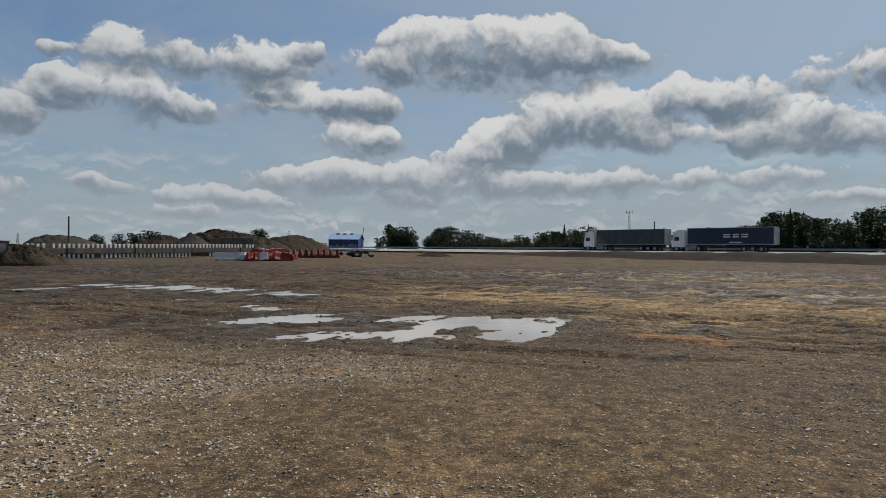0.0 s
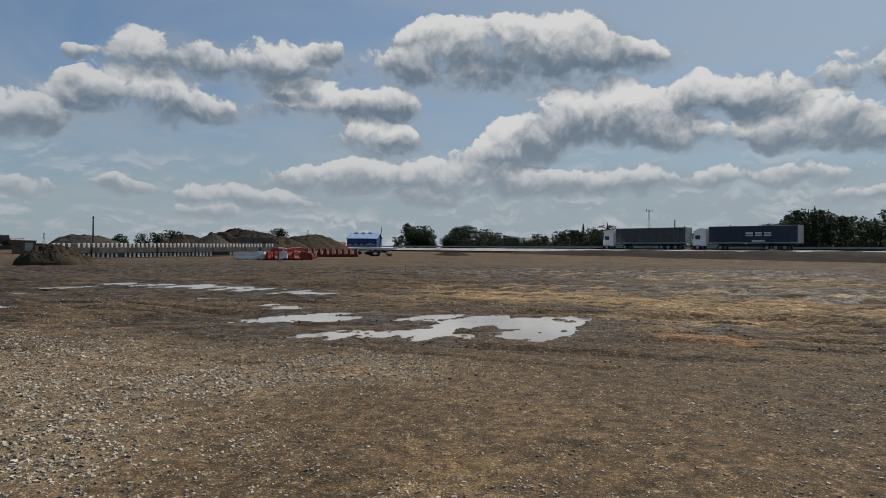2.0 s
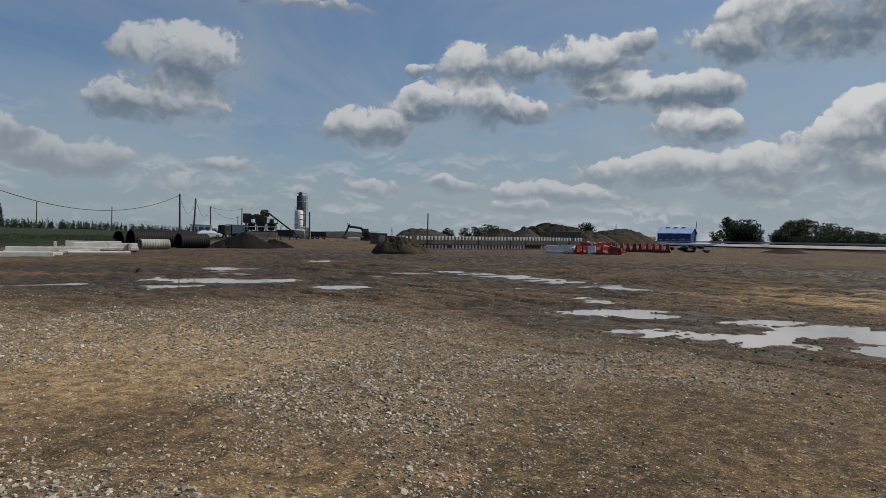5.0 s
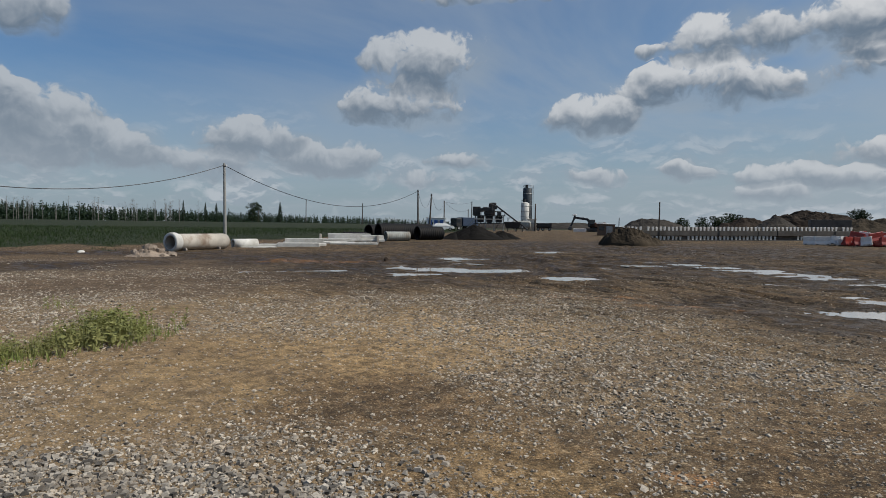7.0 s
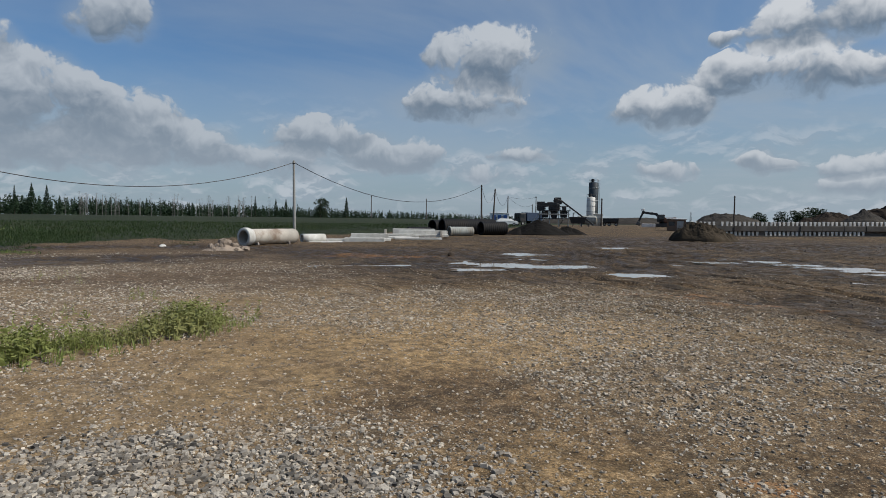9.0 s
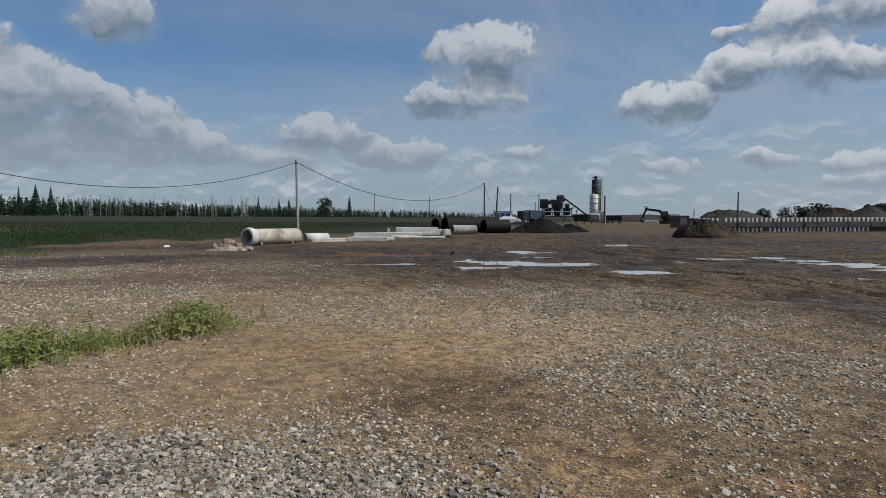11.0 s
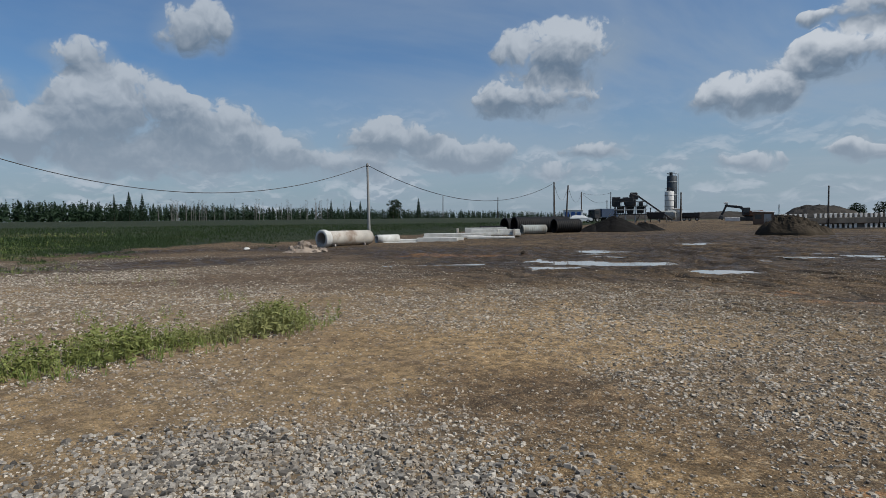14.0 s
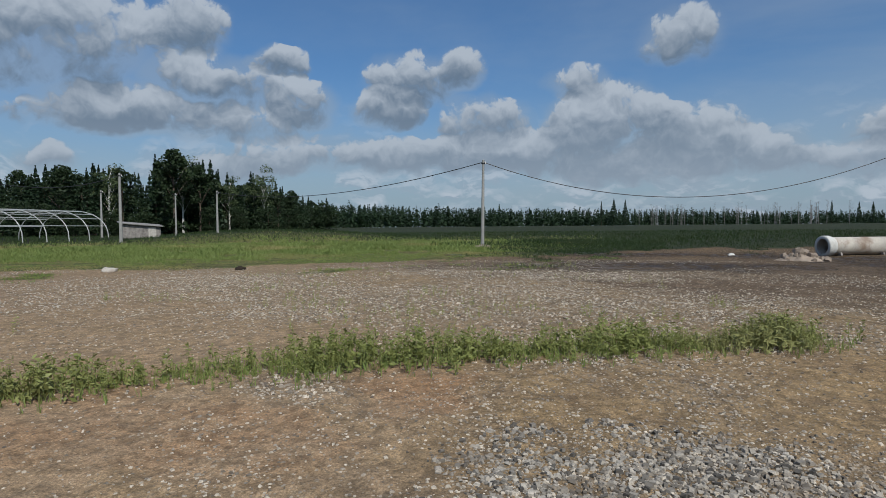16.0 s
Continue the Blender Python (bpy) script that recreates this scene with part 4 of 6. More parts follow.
part("spigot", lathe([(0.49, 5.0), (0.55, 5.0), (0.56, 5.14), (0.49, 5.14)], 40, axis="x"), CONCRETE, pipe)
for x in (0.9, 4.1):
    for y in (-0.5, 0.5):
        part("chock", box((0.14, 0.3, 0.22), (x, y, -0.66), (20 * (1 if y > 0 else -1), 0, 0), 0.02), WOOD_OLD, pipe)

m = pose_between(spot(71.2, 46.8), spot(69.3, 47.6), 0.33)
pipe = thing("concrete_pipe", m, "short pale concrete pipe lying in the mud", "concrete pipe")
part("barrel", lathe(tube_profile(0.33, 0.25, 1.9), 28, axis="x"), CONCRETE_PALE, pipe)


def slab(az, d, turn, size, up=0.0, label="pale precast concrete slab stacked on others", tilt=0.0):
    size, up = (size[0], size[1], size[2] * 0.76), up * 0.76
    s = ob_of("concrete_slab", box(size, bevel=0.02), CONCRETE_PALE if size[2] < 0.45 or size[2] == 0.76 else CONCRETE)
    s.matrix_world = stand(az + 0.5, d, turn, up) @ pose(0, 0, 0, 0, tilt, 0)
    return tagged(s, label, "slab", "concrete slabs")


LAID = "pale precast concrete slab lying on the ground"
slab(68.5, 47.0, 4, (2.6, 1.0, 0.10), 0.0, "thin pale concrete slab flat on the mud")
slab(67.0, 49, 8, (2.7, 1.2, 0.28), 0.0, LAID)
slab(64.9, 48.5, -4, (3.2, 1.0, 0.42), 0.0, LAID)
slab(64.4, 52.5, 3, (3.4, 1.2, 0.35), 0.0, LAID)
slab(64.4, 52.5, 1, (3.2, 1.1, 0.35), 0.35)
slab(62.4, 55, 6, (3.6, 1.2, 0.30), 0.0, LAID)
slab(61.6, 57, 2, (3.6, 1.2, 0.30), 0.0, LAID)
slab(61.8, 57, 4, (4.4, 1.2, 0.22), 0.30)
slab(59.8, 54, 3, (4.2, 1.1, 0.22), 0.0, LAID)
slab(59.9, 58, 0, (6.0, 1.3, 0.30), 0.16, "long pale precast concrete slab on bearers")
slab(60.9, 57.6, 0, (0.25, 1.2, 0.16), 0.0, "short concrete bearer under a slab")
slab(58.8, 58.4, 0, (0.25, 1.2, 0.16), 0.0, "short concrete bearer under a slab")
slab(60.3, 58.2, -2, (2.6, 1.2, 0.5), 0.46, "grey precast concrete trough on the slab stack")
slab(58.2, 58.6, 2, (2.4, 1.2, 0.45), 0.46, "grey precast concrete trough on the slab stack")
slab(62.9, 58.5, 1, (0.22, 1.2, 1.05), 0.0, "upright concrete end block at the slab stack")
slab(57.6, 57.6, 1, (0.22, 1.2, 0.95), 0.0, "upright concrete end block at the slab stack")
slab(60.2, 62, 2, (4.3, 1.4, 1.0), 0.0, "pale concrete block behind the slab stack")
slab(63.0, 50.5, 20, (0.9, 0.7, 0.3), 0.0, "small dirty concrete offcut on the ground")


def big_pipe(az0, d0, az1, d1, r, mat, label, rib):
    p0, p1 = Vector(spot(az0, d0)), Vector(spot(az1, d1))
    length = (p1 - p0).length
    t = thing("drain_pipe", pose_between(p0, p1, r), label, "pipe", "drain pipes")
    wall = [(r * 0.9, 0.0)]
    x = 0.0
    while x < length:
        wall += [(r - rib, x), (r, x + 0.05), (r, x + 0.13), (r - rib, x + 0.18)]
        x += 0.24
    wall += [(r - rib, x), (r * 0.9, x), (r * 0.9, 0.0)]
    part("barrel", lathe(wall, 32, axis="x"), mat, t)
    part("rim", lathe([(r * 0.88, -0.02), (r + 0.02, -0.02), (r + 0.02, 0.10), (r * 0.88, 0.10), (r * 0.88, -0.02)], 32, axis="x"), mat, t)


big_pipe(58.0, 67.5, 53.2, 70.5, 0.90, BLACK_PLASTIC, "huge black corrugated plastic drain pipe", 0.03)
big_pipe(58.9, 71.0, 55.0, 75.0, 0.80, BLACK_PLASTIC, "huge black corrugated plastic drain pipe behind another", 0.03)
big_pipe(54.3, 67.0, 52.0, 68.5, 0.76, BLACK_PLASTIC, "black corrugated plastic drain pipe beside a gravel heap", 0.03)
big_pipe(57.3, 63.0, 55.1, 64.0, 0.50, GREY_PLASTIC, "dusty grey pipe in front of black ones", 0.015)
big_pipe(61.2, 64.5, 59.2, 65.0, 0.45, BLACK_PLASTIC, "black corrugated pipe behind the slab stack", 0.04)


# ---- heaps ----
def heap(name, az, d, rx, ry, h, mat, label, seed, peak=1.0, rough=0.25, turn=0.0, category="heap"):
    """A tipped heap: steep flanks, uneven crest, small slips."""
    m = stand(az, d, turn)
    rings, seg = 34, 96
    bm = bmesh.new()
    grid = []
    for i in range(rings + 1):
        k = i / rings
        row = []
        for j in range(seg):
            q = 2 * math.pi * j / seg
            out = 1 + 0.22 * noise.noise(Vector((math.cos(q) * 1.6, math.sin(q) * 1.6, seed)))
            x, y = rx * k * out * math.cos(q), ry * k * out * math.sin(q)
            f = (1 - k) ** peak if peak >= 1 else 1 - k ** (1 / peak)
            bump = noise.fractal(Vector((x / rx * 2.6, y / ry * 2.6, seed * 1.7)), 0.8, 2.1, 5)
            fine = noise.fractal(Vector((x * 0.7, y * 0.7, seed)), 0.7, 2.0, 4)
            z = h * f * (1 + rough * bump) + min(1, f * 4) * 0.05 * h * fine
            row.append(bm.verts.new((x, y, max(z, 0) - 0.12 * (k > 0.97) - 0.05)))
            if i == 0:
                break
        grid.append(row)
    for j in range(seg):
        bm.faces.new((grid[0][0], grid[1][j], grid[1][(j + 1) % seg]))
    for i in range(1, rings):
        for j in range(seg):
            bm.faces.new((grid[i][j], grid[i + 1][j], grid[i + 1][(j + 1) % seg], grid[i][(j + 1) % seg]))
    bmesh.ops.recalc_face_normals(bm, faces=bm.faces)
    ob = ob_of(name, bm, mat)
    ob.matrix_world = m
    return tagged(ob, label, category, "heaps")


heap("earth_mound", 34.8, 61, 2.9, 2.0, 1.55, EARTH, "rough brown mound of dug earth in front of the block wall", 3.1, 0.33, 0.40)
heap("earth_mound", 32.9, 61.5, 1.5, 1.4, 1.2, EARTH, "lower spill of brown dug earth beside a mound", 5.2, 0.9, 0.3)
heap("gravel_mound", 32.6, 170, 9.5, 8, 3.6, EARTH_GREY, "long grey gravel heap behind the block wall", 8.4, 0.5, 0.2)
heap("soil_mound", 25.0, 150, 7.5, 8, 3.5, EARTH_DARK, "dark brown soil heap behind the block wall", 9.7, 0.6, 0.25)
heap("gravel_mound", 22.8, 140, 6.0, 6, 3.9, EARTH_GREY, "pointed grey gravel heap behind the block wall", 11.3, 0.95, 0.12)
heap("soil_mound", 20.2, 165, 15.0, 9, 5.2, EARTH_DARK, "broad dark soil heap with an uneven crest", 13.9, 0.55, 0.28)
heap("gravel_mound", 14.2, 160, 10.5, 8, 3.9, EARTH, "wide brown gravel heap behind red barriers", 15.1, 0.5, 0.15)
heap("gravel_mound", 16.8, 150, 7.5, 7, 3.2, EARTH, "brown gravel heap spilling down to the yard", 17.1, 0.7, 0.2)
heap("aggregate_mound", 48.9, 71, 3.6, 2.4, 1.85, EARTH_BLACK, "cone of black wet aggregate at the yard's edge", 19.3, 0.95, 0.12)
heap("aggregate_mound", 50.7, 71, 1.9, 1.8, 0.9, EARTH_BLACK, "low spill of black aggregate beside a cone", 21.3, 0.95, 0.15)
heap("aggregate_mound", 46.2, 73, 2.4, 1.6, 1.0, EARTH_BLACK, "low ridge of black aggregate beside a cone", 23.3, 0.9, 0.3)
heap("earth_mound", 0.9, 95, 3.0, 2.2, 0.65, EARTH_DARK, "low dark earth mound on the open yard", 25.3, 0.8, 0.3)
heap("rubble_heap", 78.0, 36.0, 1.35, 1.0, 0.42, RUBBLE, "small heap of pale broken clay clods", 27.9, 0.8, 0.4)
for i in range(26):
    a, q = random.uniform(0, 6.28), random.uniform(0.05, 1.15)
    x, y = 1.15 * q * math.cos(a), 0.85 * q * math.sin(a)
    s = random.uniform(0.10, 0.30) * (1.2 - 0.5 * q)
    bm = bmesh.new()
    bmesh.ops.create_icosphere(bm, subdivisions=1, radius=s)
    for v in bm.verts:
        v.co *= 1 + 0.5 * noise.noise(v.co * 6 + Vector((i, 0, 0)))
        v.co.z *= random.uniform(0.8, 1.3)
    clod = ob_of("clod", bm, RUBBLE)
    clod.matrix_world = stand(78.0, 36.0) @ pose(x, y, 0.40 * max(0, 1 - q) + s * 0.25, random.uniform(0, 90), random.uniform(0, 90), 0)
    tagged(clod, "pale dry clod of broken clay on a heap", "clod", "clay clods")
bm = bmesh.new()
bmesh.ops.create_icosphere(bm, subdivisions=2, radius=0.24)
for v in bm.verts:
    v.co *= 1 + 0.45 * noise.noise(v.co * 5)
rock = ob_of("rock", bm, EARTH_DARK)
rock.matrix_world = stand(57.5, 31, 0, 0.05) @ Matrix.Scale(0.55, 4)
tagged(rock, "dark lump of earth on the wet yard", "rock")


for az, d, size, mat, label in ((137.2, 30.5, 0.30, CONCRETE, "grey flat boulder at the edge of the grass"), (127.0, 29.0, 0.24, EARTH_DARK, "dark lump of soil at the edge of the grass"),
                                (104.9, 50.5, 0.30, RUBBLE, "broken clod at the foot of a pole"), (104.0, 50.8, 0.24, RUBBLE, "broken clod at the foot of a pole"), (83.0, 40.5, 0.22, CONCRETE_PALE, "small pale stone beside the field")):
    bm = bmesh.new()
    bmesh.ops.create_icosphere(bm, subdivisions=2, radius=size)
    for v in bm.verts:
        v.co *= 1 + 0.5 * noise.noise(v.co * 4 + Vector((az, 0, 0)))
        v.co.z *= 0.6
    lump = ob_of("boulder", bm, mat)
    lump.matrix_world = stand(az, d, 20 * size, size * 0.25)
    tagged(lump, label, "boulder", "boulders")
heap("earth_mound", 104.5, 51.5, 1.5, 0.9, 0.42, RUBBLE, "low pale mound of dug earth round a pole's foot", 41.3, 0.8, 0.35)


# ---- wall of stacked toothed blocks ----
def block_wall(p0, p1):
    p0, p1 = Vector(p0), Vector(p1)
    length = (p1 - p0).length
    zs = min(p0.z, p1.z)
    m = pose(p0.x, p0.y, zs - 0.05, 0, 0, math.degrees(math.atan2(p1.y - p0.y, p1.x - p0.x)))
    t = thing("block_wall", m, "long stacked wall of grey concrete blocks with rows of white teeth", "block wall")
    rise = p1.z - p0.z
    tooth = box((0.28, 0.13, 0.46), bevel=0.02)
    for v in tooth.verts:
        k = 1 - 0.30 * (0.46 - v.co.z) / 0.46
        v.co.x *= k
    mesh = bpy.data.meshes.new("tooth")
    tooth.to_mesh(mesh)
    tooth.free()
    mesh.materials.append(WHITE_END)
    x = 0.0
    k = 0
    while x < length - 0.3:
        lift = rise * x / length
        w = 2.48
        for z, h, back in ((0.0, 0.16, 0.0), (0.64, 0.62, 0.05)):
            part("block", box((w, 1.0, h), (x + w / 2, 0.2 + random.uniform(-0.05, 0.05) + back, z + lift), (0, 0, random.uniform(-0.6, 0.6)), 0.03), CONCRETE_DARK, t)
        part("backing", box((w, 0.9, 0.5), (x + w / 2, 0.52, 0.15 + lift), bevel=0.02), CONCRETE_DARK, t)
        if x < length * 0.97:
            part("backing", box((w, 0.9, 0.44), (x + w / 2, 0.55, 1.26 + lift), bevel=0.02), CONCRETE_DARK, t)
        for i in range(5):
            bare = 0.62 < x / length < 0.72
            for z in (0.15, 1.26):
                if (z < 1 and bare) or random.random() < 0.03:
                    continue
                ob = new("tooth", mesh)
                ob.parent = t
                ob.matrix_local = pose(x + 0.25 + 0.5 * i + random.uniform(-0.03, 0.03), -0.06 + random.uniform(-0.04, 0.04), z + lift, 0, 0, random.uniform(-4, 4))
        x += 2.5
        k += 1


block_wall(spot(35.6, 74), spot(17.9, 89))

# ---- red and white road barriers ----

def barrier(m, mat, label):
    """A hollow plastic road barrier: wide foot, narrow waist, flat top."""
    bm = bmesh.new()
    rows = ((0.26, 0.0), (0.26, 0.14), (0.13, 0.40), (0.10, 0.82), (0.09, 0.86))
    for side in (0.0,):
        rings = []
        for w, z in rows:
            rings.append([bm.verts.new((sx * 0.72, sy * w, z)) for sx, sy in ((-1, -1), (1, -1), (1, 1), (-1, 1))])
        for one, two in zip(rings, rings[1:]):
            for i in range(4):
                bm.faces.new((one[i], one[(i + 1) % 4], two[(i + 1) % 4], two[i]))
        bm.faces.new(rings[0][::-1]), bm.faces.new(rings[-1])
    bmesh.ops.recalc_face_normals(bm, faces=bm.faces)
    bmesh.ops.bevel(bm, geom=bm.edges[:], offset=0.025, segments=1, affect="EDGES")
    t = thing("road_barrier", m, label, "road barrier", "road barriers")
    part("body", bm, mat, t)
    for x in (-0.45, 0.45):
        part("fork_slot", box((0.22, 0.54, 0.08), (x, 0, 0.02), bevel=0.01), STEEL_DARK, t)
    part("plug", rod((0, 0, 0.86), (0, 0, 0.90), 0.05, seg=8), STEEL_DARK, t)


base = stand(16.6, 72)
for i in range(34):
    x = random.uniform(-2.4, 3.0)
    layer = random.choice((0, 0, 1)) if abs(x) < 1.8 else 0
    red = random.random() < 0.80 if x > -1.6 else random.random() < 0.1
    flat = random.random() < 0.55
    m = base @ pose(x, random.uniform(-1.0, 1.2), 0.06 + 0.46 * layer + (0.27 if flat else 0), random.choice((90, -90)) if flat else random.uniform(-8, 8), random.uniform(-16, 16), random.uniform(-70, 70))
    barrier(m, RED_PLASTIC if red else WHITE_PLASTIC, "%s plastic road barrier thrown on a jumbled heap" % ("red" if red else "white"))
for i in range(2):
    barrier(base @ pose(-4.6 + 0.95 * (i % 3), -0.3 + 0.6 * (i // 3), 0.04 + 0.0, 0, 0, 10 * (i % 2)), WHITE_PLASTIC, "dirty white plastic road barrier standing in a row")
base = stand(12.0, 84)
for i in range(9):
    for j in range(2):
        barrier(base @ pose(-3.6 + 0.82 * i + random.uniform(-0.05, 0.05), 0.5 * j, 0.02, 0, 0, 84 + random.uniform(-6, 6)) @ Matrix.Scale(1.25, 4), RED_DEEP, "dusty red plastic road barrier packed in a tight row")
for i, (x, z) in enumerate(((-5.2, 0), (-4.6, 0), (-4.9, 0.5))):
    s = ob_of("kerb_stack", box((1.0, 0.8, 0.95 if z == 0 else 0.3), bevel=0.03), CONCRETE)
    s.matrix_world = base @ pose(x, 0, z * 1.9, 0, 0, 5 * i)
    tagged(s, "grey concrete block beside red barriers", "block", "concrete blocks")


def tyre_pile(az, d):
    for i in range(12):
        r = random.uniform(0.35, 0.55)
        ob = ob_of("tyre", lathe([(r * 0.55, -0.12), (r * 0.9, -0.13), (r, -0.07), (r, 0.07), (r * 0.9, 0.13), (r * 0.55, 0.12), (r * 0.55, -0.12)], 18), RUBBER)
        ob.matrix_world = stand(az, d) @ pose(random.uniform(-2.2, 2.6), random.uniform(-0.6, 0.6), 0.2 + 0.25 * (i % 3), random.uniform(-25, 25), random.uniform(-25, 25), 0)
        tagged(ob, "worn black tyre lying on a loose pile", "tyre", "tyre pile")


tyre_pile(8.3, 88)
s = ob_of("concrete_bunker", box((5.0, 3.0, 2.6), bevel=0.04), CONCRETE_DARK)
s.matrix_world = stand(19.0, 104, 8)
tagged(s, "plain dark weathered concrete bunker wall beside a heap", "wall block")


BRICK_BROWN = surface("brown_panel", (0.13, 0.085, 0.06), 0.85, vary=0.2, scale=1.0)


def small_shed(az, d, size, wall, roof, label, turn=0.0):
    t = thing("site_shed", stand(az, d, turn), label, "shed", "site sheds")
    body = part("wall", box(size, bevel=0.03), wall, t)
    part("roof", box((size[0] + 0.3, size[1] + 0.3, 0.14), (0, 0, size[2]), (0, 2, 0), 0.03), roof, t)
    part("door", box((0.9, 0.05, min(1.95, size[2] * 0.85)), (size[0] * 0.2, -size[1] / 2 - 0.02, 0), bevel=0.01), STEEL_GREY, body)
    part("window", box((0.8, 0.05, 0.6), (-size[0] * 0.25, -size[1] / 2 - 0.02, size[2] * 0.45), bevel=0.01), DARK_GLASS, body)


small_shed(36.6, 96, (2.6, 2.2, 1.7), BRICK_BROWN, WHITE_PAINT, "low brown site cabin with a white roof")
small_shed(52.4, 128, (4.0, 2.4, 2.5), WHITE_PAINT, WHITE_PAINT, "white site cabin with blue panels")
for x in (-1.2, 0.0, 1.2):
    s = ob_of("blue_panel", box((0.75, 0.06, 1.9), bevel=0.02), BLUE_CABIN)
    s.matrix_world = stand(52.4, 126.6) @ pose(x, 0, 0.25)
    tagged(s, "bright blue metal panel against a cabin wall", "panel", "blue panels")

# ---- batching plant, silos, machines ----
plant = thing("batching_plant", stand(47.15, 118, scale=0.9), "dark steel concrete batching plant with a sloping conveyor", "batching plant")
for x in (-3.4, -1.3, 0.6, 2.6):
    for y in (-1.2, 1.2):
        part("post", box((0.22, 0.22, 3.4), (x, y, 0), bevel=0.02), STEEL_GREY if x > -3 else STEEL_DARK, plant)
for z in (1.6, 3.3):
    part("deck", box((6.8, 2.9, 0.16), (-0.4, 0, z), bevel=0.02), STEEL_DARK, plant)
for y in (-1.45, 1.45):
    rail = part("railing", rod((-3.8, y, 4.3), (2.9, y, 4.3), 0.04, seg=6), STEEL_DARK, plant)
    for x in (-3.8, -2.2, -0.6, 1.0, 2.9):
        part("stanchion", rod((x, y, 3.3), (x, y, 4.3), 0.035, seg=6), STEEL_DARK, rail)
part("mixer", box((2.4, 2.0, 1.5), (-0.4, 0, 3.45), bevel=0.2), STEEL_DARK, plant)
part("hopper", box((1.5, 1.5, 1.3), (0.3, 0, 4.9), bevel=0.15), STEEL_DARK, plant)
part("hood", box((1.9, 1.7, 0.9), (0.2, 0, 5.0), (0, 20, 0), 0.15), STEEL_DARK, plant)
part("motor", rod((-1.9, -0.4, 4.9), (-0.8, -0.4, 4.9), 0.35, seg=14), STEEL_DARK, plant)
part("cabin", box((1.7, 1.8, 1.9), (-3.2, -0.1, 3.4), bevel=0.06), STEEL_DARK, plant)
part("chute", box((1.0, 1.0, 1.7), (-0.4, 0, 1.7), bevel=0.05, taper=1.6), STEEL_GREY, plant)
for x in (-2.3, -0.4, 1.6):
    part("weigh_bin", box((1.35, 1.8, 1.35), (x, 0, 1.9), bevel=0.08, taper=1.15), STEEL_DARK, plant)
part("pipe_run", rod((-3.6, -1.5, 2.6), (2.8, -1.5, 2.6), 0.09, seg=8), STEEL_GREY, plant)
part("screen_deck", box((3.0, 2.2, 0.8), (-1.2, 0, 4.3), (0, -6, 0), 0.06), STEEL_DARK, plant)
part("gearbox", box((0.9, 0.9, 0.8), (1.7, -0.2, 3.45), bevel=0.1), STEEL_DARK, plant)
for x in (-2.4, -0.4, 1.6):
    part("cross_beam", box((0.16, 2.8, 0.2), (x, 0, 1.45), bevel=0.02), STEEL_GREY, plant)
part("stair", box((2.6, 0.7, 0.14), (-4.4, -0.6, 1.6), (0, -50, 0), 0.02), STEEL_GREY, plant)
belt = part("conveyor", box((8.6, 1.0, 0.30), (4.3, 0.2, 2.9), (0, 37, 0), 0.03), STEEL_DARK, plant)
for i in range(7):
    a, b = Vector((1.1 + 0.93 * i, -0.35, 5.35 - 0.70 * i)), Vector((1.1 + 0.93 * i, -0.35, 4.75 - 0.70 * i))
    part("roller_bracket", rod(a, b, 0.05, seg=6), STEEL_GREY, belt)
for x, h in ((3.6, 3.0), (5.4, 1.7), (6.8, 0.7)):
    part("conveyor_leg", rod((x, -0.3, 0), (x, -0.3, h), 0.09, seg=8), STEEL_DARK, plant)
part("feed_bin", box((2.8, 2.2, 1.4), (4.6, 0.6, 0.7), bevel=0.08, taper=1.3), STEEL_DARK, plant)
for x in (-2.4, 1.6):
    part("brace", rod((x - 0.9, -1.25, 0.1), (x + 0.9, -1.25, 3.2), 0.06, seg=6), STEEL_DARK, plant)


